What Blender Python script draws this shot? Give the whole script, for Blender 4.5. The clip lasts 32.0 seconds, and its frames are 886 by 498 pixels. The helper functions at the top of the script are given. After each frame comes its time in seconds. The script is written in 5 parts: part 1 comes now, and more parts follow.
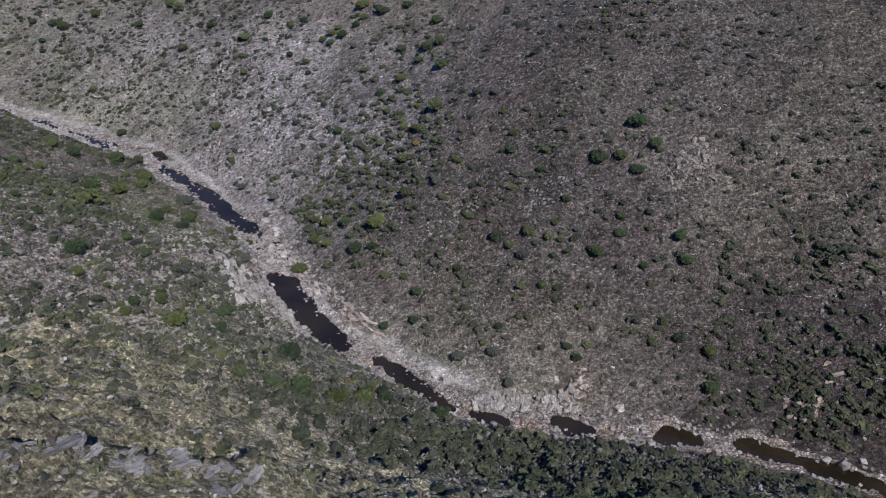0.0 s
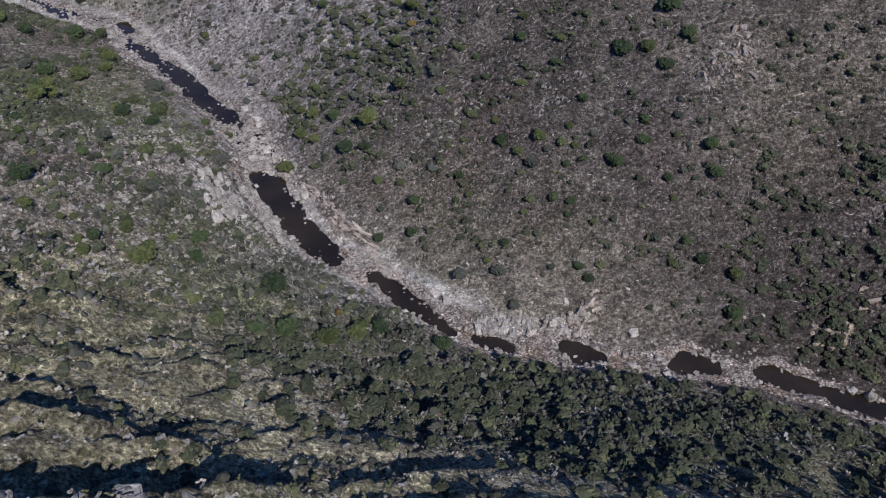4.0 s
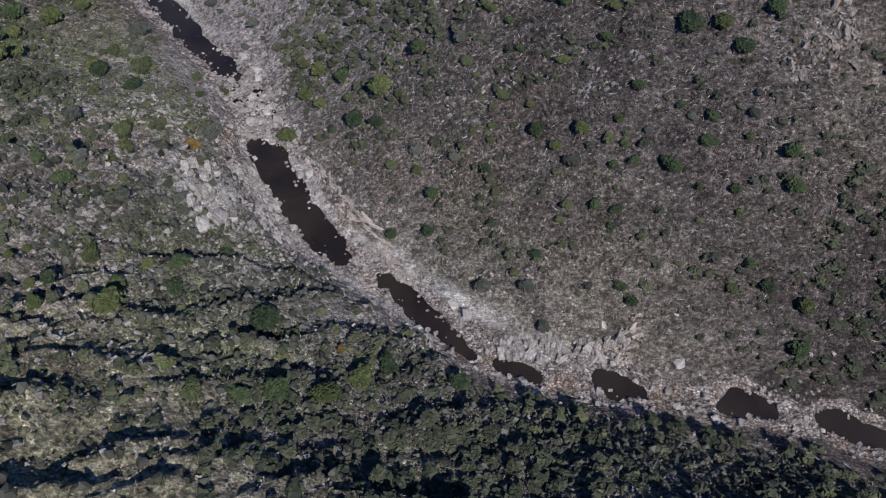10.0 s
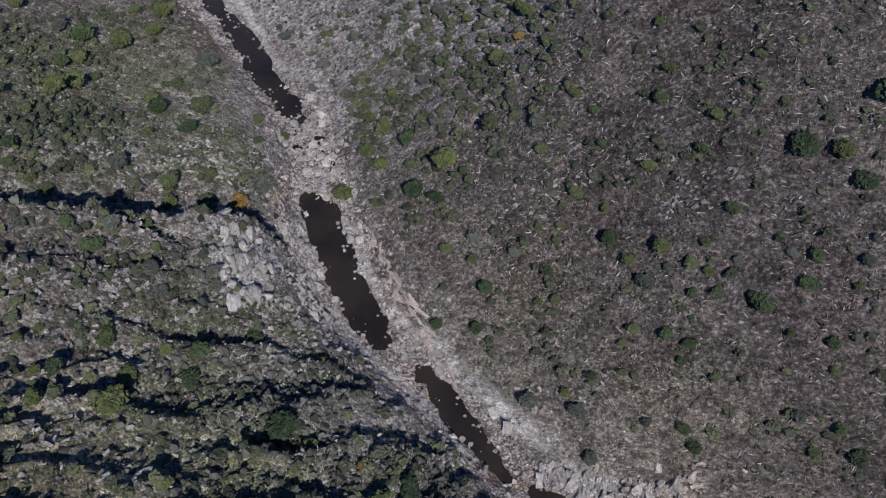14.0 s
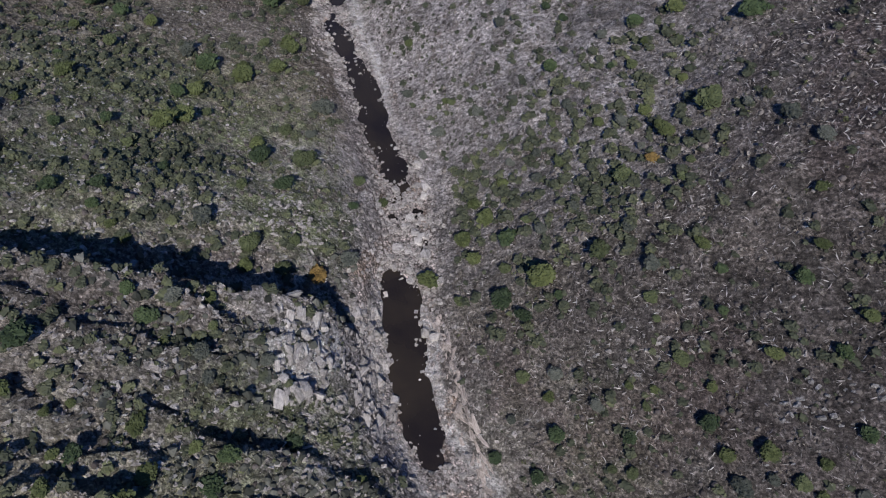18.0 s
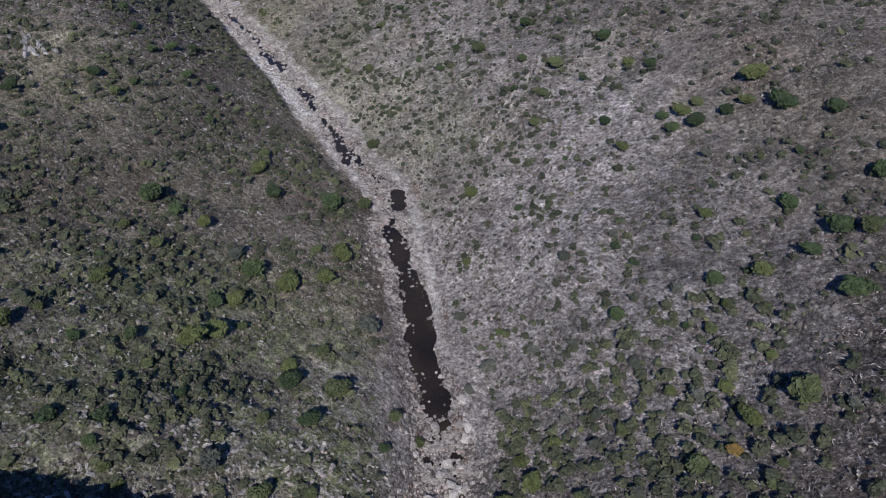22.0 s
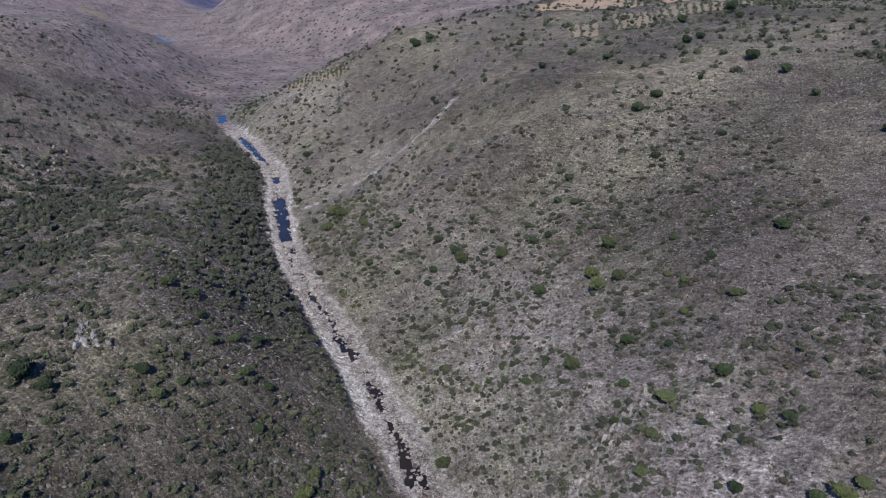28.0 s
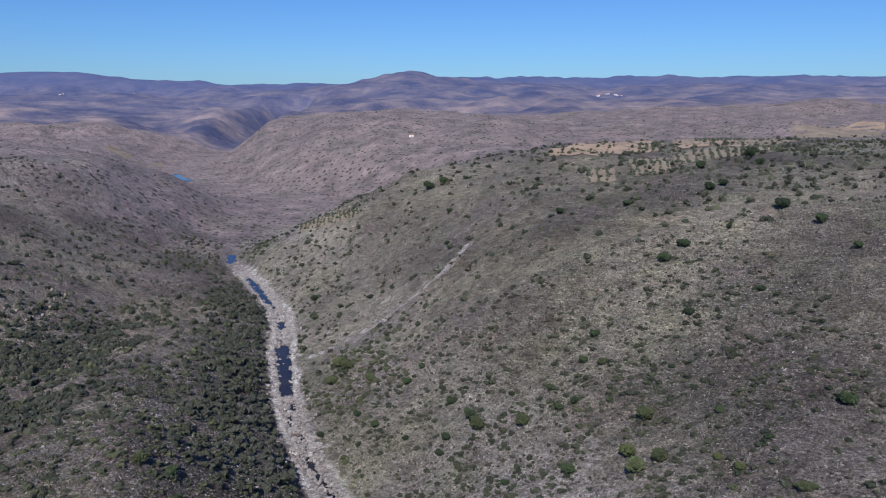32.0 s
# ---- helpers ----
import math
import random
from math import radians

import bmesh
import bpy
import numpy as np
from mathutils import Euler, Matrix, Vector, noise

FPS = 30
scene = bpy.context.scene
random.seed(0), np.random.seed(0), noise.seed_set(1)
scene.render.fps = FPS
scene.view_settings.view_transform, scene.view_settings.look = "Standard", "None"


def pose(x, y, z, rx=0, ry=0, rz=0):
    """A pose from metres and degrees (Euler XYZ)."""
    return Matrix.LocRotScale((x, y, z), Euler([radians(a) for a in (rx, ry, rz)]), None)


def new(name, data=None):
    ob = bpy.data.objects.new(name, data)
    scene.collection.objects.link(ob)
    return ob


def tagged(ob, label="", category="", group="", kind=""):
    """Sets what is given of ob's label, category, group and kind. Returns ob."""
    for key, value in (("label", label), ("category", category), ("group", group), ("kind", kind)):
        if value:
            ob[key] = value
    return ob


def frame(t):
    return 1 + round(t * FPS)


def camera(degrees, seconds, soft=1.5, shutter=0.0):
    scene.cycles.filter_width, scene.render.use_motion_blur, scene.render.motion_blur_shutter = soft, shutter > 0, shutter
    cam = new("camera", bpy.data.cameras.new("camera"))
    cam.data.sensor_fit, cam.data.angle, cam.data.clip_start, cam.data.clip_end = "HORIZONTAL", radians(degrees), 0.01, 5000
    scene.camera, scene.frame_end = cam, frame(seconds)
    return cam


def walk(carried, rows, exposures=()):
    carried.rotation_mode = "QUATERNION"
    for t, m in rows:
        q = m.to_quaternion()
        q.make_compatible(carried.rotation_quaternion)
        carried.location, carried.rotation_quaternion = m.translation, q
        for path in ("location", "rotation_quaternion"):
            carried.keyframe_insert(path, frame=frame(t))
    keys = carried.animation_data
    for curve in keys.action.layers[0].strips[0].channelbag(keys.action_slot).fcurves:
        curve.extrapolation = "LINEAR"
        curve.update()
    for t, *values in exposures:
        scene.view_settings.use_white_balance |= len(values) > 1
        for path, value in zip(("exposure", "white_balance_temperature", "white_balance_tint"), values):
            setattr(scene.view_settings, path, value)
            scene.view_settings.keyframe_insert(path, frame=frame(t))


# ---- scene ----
cam = camera(62.40, 32.0, soft=1.15)
# seconds, place, heading (left of +y), pitch, roll
ROWS = [
    (0.0, -4.12, -6.76, 138.96, -1.06, -32.97, 0.26),
    (0.5, -3.86, -3.52, 139.06, -1.10, -35.68, 0.29),
    (1.0, -3.74, -0.27, 139.18, -1.19, -37.15, 0.21),
    (1.5, -3.73, 2.99, 139.30, -1.21, -37.79, 0.32),
    (2.0, -3.79, 6.26, 139.44, -1.31, -38.80, 0.34),
    (2.5, -3.89, 9.53, 139.58, -1.39, -42.07, 0.29),
    (3.0, -4.01, 12.81, 139.73, -1.60, -43.48, 0.32),
    (3.5, -4.11, 16.09, 139.89, -1.51, -44.13, 0.33),
    (5.5, -4.20, 29.27, 140.59, -0.58, -46.93, -0.09),
    (6.0, -4.11, 32.58, 140.76, -0.41, -46.89, -0.18),
    (6.5, -3.97, 35.89, 140.93, -0.37, -46.91, -0.18),
    (7.0, -3.79, 39.20, 141.10, -0.08, -46.95, -0.28),
    (7.5, -3.57, 42.52, 141.25, 0.38, -46.91, -0.57),
    (8.0, -3.31, 45.83, 141.40, 0.68, -46.94, -0.66),
    (8.5, -3.04, 49.15, 141.53, 0.84, -47.18, -0.55),
    (9.0, -2.75, 52.47, 141.65, 1.33, -49.74, -0.77),
    (9.5, -2.45, 55.78, 141.76, 1.75, -52.45, -0.97),
    (10.0, -2.15, 59.09, 141.85, 2.21, -54.94, -1.17),
    (10.5, -1.87, 62.39, 141.93, 2.79, -55.42, -1.24),
    (11.0, -1.61, 65.69, 141.99, 3.75, -55.45, -1.42),
    (11.5, -1.38, 68.98, 142.04, 5.48, -55.46, -1.58),
    (12.0, -1.20, 72.25, 142.08, 6.58, -55.36, -1.57),
    (12.5, -1.06, 75.52, 142.10, 7.95, -55.36, -1.74),
    (13.0, -0.99, 78.77, 142.11, 9.06, -55.28, -1.73),
    (13.5, -0.98, 82.01, 142.10, 10.28, -55.27, -1.91),
    (14.0, -1.05, 85.23, 142.09, 11.45, -55.24, -1.89),
    (14.5, -1.19, 88.44, 142.06, 12.57, -55.20, -1.87),
    (16.5, -2.67, 101.03, 141.91, 19.82, -55.15, -2.08),
    (17.0, -3.27, 104.12, 141.86, 21.60, -54.89, -1.78),
    (17.5, -3.98, 107.17, 141.81, 23.36, -54.42, -1.68),
    (18.0, -4.78, 110.20, 141.77, 25.15, -53.90, -1.59),
    (18.5, -5.69, 113.20, 141.72, 26.67, -53.02, -1.22),
    (19.0, -6.68, 116.17, 141.68, 28.32, -51.51, -0.98),
    (19.5, -7.77, 119.10, 141.64, 28.77, -49.83, -1.04),
    (20.0, -8.95, 122.00, 141.61, 28.71, -48.09, -0.90),
    (20.5, -10.22, 124.87, 141.58, 29.03, -46.48, -0.95),
    (21.0, -11.57, 127.71, 141.55, 29.53, -44.85, -0.90),
    (21.5, -12.99, 130.52, 141.53, 30.12, -43.19, -0.64),
    (22.0, -14.49, 133.29, 141.52, 31.21, -41.57, -0.67),
    (22.5, -16.05, 136.03, 141.51, 32.34, -39.94, -0.61),
    (23.0, -17.68, 138.74, 141.51, 33.45, -38.35, -0.64),
    (23.5, -19.36, 141.41, 141.51, 34.35, -36.75, -0.57),
    (24.0, -21.09, 144.06, 141.51, 35.30, -35.16, -0.49),
    (24.5, -22.86, 146.68, 141.52, 36.19, -33.49, -0.42),
    (25.0, -24.68, 149.27, 141.53, 37.01, -31.91, -0.45),
    (25.5, -26.52, 151.84, 141.54, 37.21, -30.23, -0.37),
    (26.0, -28.40, 154.39, 141.56, 37.44, -28.53, -0.29),
    (26.5, -30.30, 156.91, 141.57, 37.68, -26.85, -0.21),
    (28.5, -38.09, 166.83, 141.70, 38.05, -20.79, -0.07),
    (29.0, -40.07, 169.28, 141.76, 37.99, -19.34, 0.02),
    (29.5, -42.08, 171.72, 141.84, 38.01, -17.95, 0.01),
    (30.0, -44.10, 174.15, 141.94, 37.96, -16.64, 0.10),
    (30.5, -46.14, 176.58, 142.09, 38.26, -15.44, 0.09),
    (31.0, -48.20, 179.01, 142.27, 38.53, -14.17, 0.09),
    (31.5, -50.30, 181.43, 142.52, 38.76, -13.03, 0.08),
    (32.0, -52.44, 183.86, 142.84, 39.04, -11.86, 0.07),
]
walk(cam, [(t, pose(x, y, z, 0, 0, yaw) @ pose(0, 0, 0, 90 + pitch) @ pose(0, 0, 0, 0, 0, roll)) for t, x, y, z, yaw, pitch, roll in ROWS])

# ---- light ----
world = bpy.data.worlds.new("sky")
scene.world = world
world.use_nodes = True
wn = world.node_tree
sky = wn.nodes.new("ShaderNodeTexSky")
sky.sky_type, sky.sun_disc = "NISHITA", False
SUN_AZ, SUN_EL = 153.0, 45.0                      # degrees clockwise from +y, degrees above the horizon
sky.sun_elevation, sky.sun_rotation = radians(SUN_EL), radians(SUN_AZ)
sky.altitude, sky.air_density, sky.dust_density, sky.ozone_density = 500.0, 1.0, 0.3, 3.0
clear = wn.nodes.new("ShaderNodeMix")             # a very clear, deep blue day
clear.data_type, clear.blend_type = "RGBA", "MULTIPLY"
clear.inputs[0].default_value, clear.inputs[7].default_value = 1.0, (0.50, 0.86, 1.45, 1)
wn.links.new(sky.outputs[0], clear.inputs[6])
wn.links.new(clear.outputs[2], wn.nodes["Background"].inputs[0])
wn.nodes["Background"].inputs[1].default_value = 0.07
sun = new("sun", bpy.data.lights.new("sun", "SUN"))
sun.data.energy, sun.data.angle, sun.data.color = 4.6, radians(0.53), (1.0, 0.965, 0.945)
sun_dir = Vector((math.sin(radians(SUN_AZ)) * math.cos(radians(SUN_EL)), math.cos(radians(SUN_AZ)) * math.cos(radians(SUN_EL)), math.sin(radians(SUN_EL))))
sun.matrix_world = Matrix.Translation((0, 0, 400)) @ sun_dir.to_track_quat("Z", "Y").to_matrix().to_4x4()
scene.view_settings.exposure = 0.10


# ---- the lie of the land ----
RIVER = [(260, 20), (180, 62), (140, 86), (101, 105), (72, 117), (33, 125), (11, 129), (-8, 142), (-36, 162), (-47, 180), (-57, 203), (-72, 224), (-91, 245),
         (-112, 268), (-125, 283), (-140, 290), (-169, 308), (-201, 327), (-245, 350), (-300, 380), (-361, 424), (-430, 477), (-512, 519), (-600, 558),
         (-660, 612), (-705, 690), (-770, 790), (-900, 855), (-1080, 885), (-1260, 936), (-1400, 990), (-1700, 1250), (-2600, 2300)]
STATIONS = np.array([-60, 40, 110, 160, 220, 300, 380, 470, 600, 760, 950.0])   # along the river from (101, 105)
OUT = np.array([0, 7, 20, 40, 65, 95, 140, 220, 340.0])                         # away from the river
RIGHT = np.array([                                                              # heights of the sunny slope
    (0, 2, 20, 44, 69, 90, 104, 112, 120), (0, 3, 18, 39, 60, 83, 102, 112, 120), (0, 3, 14, 32, 52, 74, 100, 110, 118),
    (0, 2, 12, 28, 48, 67, 93, 108, 116), (0, 1, 11, 31, 49, 70, 84, 104, 114), (0, 1, 13, 31, 49, 62, 71, 100, 112),
    (0, 2, 9, 20, 35, 46, 68, 98, 110), (0, 1, 7, 18, 33, 51, 73, 95, 108), (0, 1, 5, 14, 29, 51, 79, 95, 108),
    (0, 1, 9, 21, 37, 57, 79, 96, 106), (0, 2, 12, 27, 44, 61, 78, 95, 104)], float)
LEFT = np.array([                                                               # heights of the near slope
    (0, 1, 12, 30, 56, 80, 95, 104, 110), (0, 2, 11, 25, 50, 80, 96, 104, 110), (0, 2, 12, 25, 46, 69, 90, 102, 110),
    (0, 4, 21, 35, 50, 61, 84, 100, 108), (0, 3, 12, 19, 35, 50, 73, 96, 106), (0, 2, 8, 16, 31, 47, 63, 86, 102),
    (0, 2, 14, 33, 51, 53, 51, 71, 100), (0, 2, 14, 29, 39, 33, 31, 61, 96), (0, 2, 10, 17, 17, 12, 27, 63, 94),
    (0, 2, 5, 9, 13, 20, 47, 74, 96), (0, 1, 4, 9, 19, 38, 64, 86, 98)], float)


def curve(points, step):
    """Points every step metres or so on a smooth line through the given ones."""
    p = np.array(points, float)
    q = np.vstack([2 * p[0] - p[1], p, 2 * p[-1] - p[-2]])
    out = []
    for i in range(1, len(q) - 2):
        a, b, c, d = q[i - 1:i + 3]
        n = max(2, int(np.hypot(*(c - b)) / step))
        for t in np.arange(n) / n:
            out.append(0.5 * (2 * b + (c - a) * t + (2 * a - 5 * b + 4 * c - d) * t * t + (3 * b - a - 3 * c + d) * t ** 3))
    return np.array(out + [q[-2]])


LINE = curve(RIVER, 8.0)
ALONG = np.concatenate([[0], np.cumsum(np.hypot(*np.diff(LINE, axis=0).T))])
ALONG -= ALONG[np.argmin(np.hypot(LINE[:, 0] - 101, LINE[:, 1] - 105))]
REACH0, REACH1 = [ALONG[np.argmin(np.hypot(LINE[:, 0] - x, LINE[:, 1] - y))] for x, y in ((-1265, 938), (-1395, 988))]    # the far open reach


def river_place(x, y):
    """Station along the river, distance from it, and side (+1: the sunny slope)."""
    x, y = np.ravel(x).astype(float), np.ravel(y).astype(float)
    s, d, side = np.empty_like(x), np.empty_like(x), np.empty_like(x)
    a, v = LINE[:-1].astype(np.float32), np.diff(LINE, axis=0).astype(np.float32)
    vv, along, run = (v ** 2).sum(1), ALONG[:-1].astype(np.float32), np.diff(ALONG).astype(np.float32)
    for k in range(0, len(x), 8000):
        px, py = x[k:k + 8000, None].astype(np.float32), y[k:k + 8000, None].astype(np.float32)
        t = np.clip(((px - a[:, 0]) * v[:, 0] + (py - a[:, 1]) * v[:, 1]) / vv, 0, 1)
        dx, dy = px - a[:, 0] - t * v[:, 0], py - a[:, 1] - t * v[:, 1]
        dd = dx * dx + dy * dy
        j = dd.argmin(1)
        r = np.arange(len(j))
        d[k:k + 8000] = np.sqrt(dd[r, j])
        side[k:k + 8000] = np.where(v[j, 0] * dy[r, j] - v[j, 1] * dx[r, j] > 0, -1, 1)
        w = 1 / (dd + 20.0) ** 2
        s[k:k + 8000] = (w * (along + t * run)).sum(1) / w.sum(1)
    return s, d, side


def hashed(i, j, seed):
    h = (i * 374761393 + j * 668265263 + seed * 982451653) & 0xFFFFFFFF
    h = ((h ^ (h >> 13)) * 1274126177) & 0xFFFFFFFF
    return ((h ^ (h >> 16)) & 0xFFFF) / 65535.0


def bumps(x, y, size, seed=0):
    """Smooth value noise between -1 and 1, with hills about size metres apart."""
    u, v = x / size, y / size
    i, j = np.floor(u).astype(np.int64), np.floor(v).astype(np.int64)
    f, g = u - i, v - j
    f, g = f * f * (3 - 2 * f), g * g * (3 - 2 * g)
    n = lambda a, b: hashed(i + a, j + b, seed)
    return 2 * ((n(0, 0) * (1 - f) + n(1, 0) * f) * (1 - g) + (n(0, 1) * (1 - f) + n(1, 1) * f) * g) - 1


def ease(v, a, b):
    t = np.clip((v - a) / (b - a), 0, 1)
    return t * t * (3 - 2 * t)


def fine_table(table):
    """The slope's heights every 5 m along and 2 m out, with its creases smoothed away."""
    ss, dd = np.arange(-60, 951, 5.0), np.arange(0, 341, 2.0)
    rows = np.array([np.interp(dd, OUT, r) for r in table])
    t = np.array([np.interp(ss, STATIONS, c) for c in rows.T]).T
    for axis, reach in ((0, 6), (1, 4)):
        kernel = np.hanning(2 * reach + 3)[1:-1]
        kernel /= kernel.sum()
        pad = [(reach, reach) if a == axis else (0, 0) for a in (0, 1)]
        t = np.apply_along_axis(lambda c: np.convolve(c, kernel, "valid"), axis, np.pad(t, pad, mode="reflect", reflect_type="odd"))
    return t


FINE = {1: fine_table(RIGHT), -1: fine_table(LEFT)}
# the wide land: u ahead and v to the right of the flight's end
U0, AHEAD, ASIDE = np.array([-52.0, 184.0]), np.array([-0.628, 0.778]), np.array([0.778, 0.628])
AWAY = np.array([0, 700, 1000, 1500, 2200, 3000, 3900, 4550.0])                         # distance ahead
FAN = np.array([-0.75, -0.49, -0.374, -0.297, -0.219, -0.142, -0.065, 0.051, 0.167, 0.36, 0.75])   # v over u
WIDE = np.array([                                                                       # heights of the wide land
    (104, 96, 60, 36, 30, 40, 70, 95, 106, 112, 116),
    (92, 80, 58, 36, 30, 34, 58, 86, 97, 102, 106), (84, 68, 40, 15, 0, 2, 18, 55, 66, 76, 88),
    (38, 32, -10, 4, 58, 96, 111, 110, 80, 80, 104), (66, 64, 30, 86, 96, 101, 96, 84, 104, 128, 138),
    (116, 120, 92, 103, 114, 132, 148, 140, 134, 147, 150), (150, 146, 140, 150, 168, 196, 246, 196, 182, 196, 214),
    (272, 274, 234, 210, 202, 202, 206, 250, 258, 252, 286)], float)


def wide_land(x, y, d):
    u = (x - U0[0]) * AHEAD[0] + (y - U0[1]) * AHEAD[1]
    v = (x - U0[0]) * ASIDE[0] + (y - U0[1]) * ASIDE[1]
    f, r = v / np.maximum(u, 300), np.clip(u, 0, 4549)
    i, j = np.clip(np.searchsorted(AWAY, r) - 1, 0, 6), np.clip(np.searchsorted(FAN, f) - 1, 0, 9)
    a, b = (r - AWAY[i]) / (AWAY[i + 1] - AWAY[i]), np.clip((f - FAN[j]) / (FAN[j + 1] - FAN[j]), 0, 1)
    a, b = 0.4 * a + 0.6 * ease(a, 0, 1), 0.4 * b + 0.6 * ease(b, 0, 1)
    z = (WIDE[i, j] * (1 - a) + WIDE[i + 1, j] * a) * (1 - b) + (WIDE[i, j + 1] * (1 - a) + WIDE[i + 1, j + 1] * a) * b
    rolling = ease(u, 500, 1500)
    gully = np.abs(bumps(x, y, 260, 3)) + 0.5 * np.abs(bumps(x, y, 120, 4))
    z = z + rolling * (24 * (gully - 0.6) + 6 * bumps(x, y, 55, 8)) + ease(u, 2000, 2600) * (1 - ease(u, 4200, 4500)) * (34 * (np.abs(bumps(x, y, 520, 12)) - 0.4) + 12 * bumps(x, y, 190, 13)) + ease(u, 3600, 4500) * 16 * bumps(x, y, 330, 9)
    low = level(u)
    spur = ease(-v, 215, 290) * ease(u, 560, 720) * (1 - ease(u, 960, 1150))            # the bare hill inside the river's far bend
    reach = (330 - 150 * ease(u, 800, 1300)) * (1 - 0.42 * spur)
    return low + (z - low) * (0.02 + 0.98 * ease(d, 12, reach))


def level(u):
    """Height of the water, by the distance ahead."""
    return -13.0 * ease(u, 680, 1300)


POOLS = [  # x, y and half the width of the open water
    [(100, 104, 2.0), (92, 108.5, 2.5), (83.5, 112.8, 2.1), (79.8, 114.3, 2.7), (75.6, 116.7, 2.7), (72.3, 118.2, 1.5)],
    [(61.4, 120.2, 2.2), (56.6, 120.8, 3.5), (51.7, 119.5, 1.4)], [(36.2, 122.4, 1.5), (32.0, 123.5, 3.1), (28.2, 126.3, 2.4)],
    [(15.0, 125.8, 1.2), (11.5, 127.5, 1.8), (6.7, 129.0, 1.3)],
    [(1.6, 129.7, 1.0), (-3.1, 134.3, 1.6), (-6.9, 137.8, 2.3), (-12.1, 142.2, 2.6), (-15.5, 147.1, 1.6), (-20.5, 150.6, 0.8)],
    [(-29.3, 155.8, 1.2), (-32.4, 158.6, 2.8), (-36.0, 163.2, 3.7), (-42.4, 171.0, 4.0), (-48.4, 180.3, 4.2), (-53.8, 187.6, 4.4), (-57.2, 190.5, 3.0)],
    [(-66.3, 217.6, 1.0), (-71.6, 222.8, 2.4), (-79.8, 231.2, 2.9), (-87.3, 241.2, 3.1), (-95.0, 249.8, 2.9), (-102.1, 256.9, 2.6), (-109.7, 264.4, 2.9), (-115.3, 269.1, 2.1)],
    [(-119.7, 280.6, 2.6), (-121.4, 283.2, 2.9), (-123.2, 285.4, 1.9)], [(-146.7, 290.2, 0.7), (-150.3, 293.5, 1.5), (-158.1, 300.2, 1.4), (-165.7, 305.7, 0.7)],
    [(-185.0, 319.7, 1.3), (-191.0, 321.0, 1.4)], [(-209.0, 329.8, 1.3), (-217.5, 334.4, 1.7), (-225.5, 338.0, 1.4)], [(-250.8, 352.6, 1.1), (-260.0, 357.0, 1.2)], [(-304.9, 385.1, 1.3), (-309.8, 389.4, 1.6)],
    [(-320, 394.7, 2.5), (-352, 418.2, 4.1), (-376, 436.8, 4.7)], [(-405, 459.5, 2.3), (-417, 468.0, 1.8)],
    [(-458, 490.3, 3.0), (-496, 508.8, 3.7), (-527, 524.8, 2.9)], [(-585, 549, 2.6), (-616, 572.1, 5.1), (-664, 619.9, 3.5)]]


def shore(x, y):
    """Distance to the edge of the open water; minus: within it."""
    out = np.full(len(x), 99.0)
    for pool in POOLS:
        p = np.array(pool, float)
        near = (x > p[:, 0].min() - 30) & (x < p[:, 0].max() + 30) & (y > p[:, 1].min() - 30) & (y < p[:, 1].max() + 30)
        if near.any():
            px, py = x[near], y[near]
            for a, b in zip(p[:-1], p[1:]):
                v = b - a
                t = np.clip(((px - a[0]) * v[0] + (py - a[1]) * v[1]) / (v[0] ** 2 + v[1] ** 2), 0, 1)
                out[near] = np.minimum(out[near], np.hypot(px - a[0] - t * v[0], py - a[1] - t * v[1]) - a[2] - t * v[2])
    return out + 0.8 * bumps(x, y, 4.2, 21) + 0.45 * bumps(x, y, 2.2, 22)


RIBS = [  # from, to, height of the cliff, reach of the slab behind it
    (-108, 133, -56, 170.5, 8.6, 26), (-84, 138, -62, 150, 1.6, 8), (-54, 122, -34, 134, 1.8, 9), (-82, 117, -50, 122, 1.6, 9), (-62, 46, -22, 62, 5.5, 11), (-56, 68, -34, 72, 2.2, 9),
    (-60, 76, -44, 75, 1.6, 8), (-50, 86, -38, 90, 1.2, 7), (-72, 98, -54, 101, 1.3, 8), (-60, 108, -44, 112, 1.2, 7), (-30, 92, -14, 96, 1.4, 8), (-14, 108, 4, 115, 1.5, 8),
    (-96, 128, -82, 133, 1.4, 8)]
lots = random.Random(4)
for _ in range(150):                                   # small ledges with the same strike
    rx, ry, rl = lots.uniform(-105, -5), lots.uniform(50, 165), lots.uniform(5, 15)
    ra = lots.gauss(0.42, 0.22)
    RIBS.append((rx, ry, rx + rl * math.cos(ra), ry + rl * math.sin(ra), lots.uniform(0.6, 1.7), lots.uniform(4, 7)))


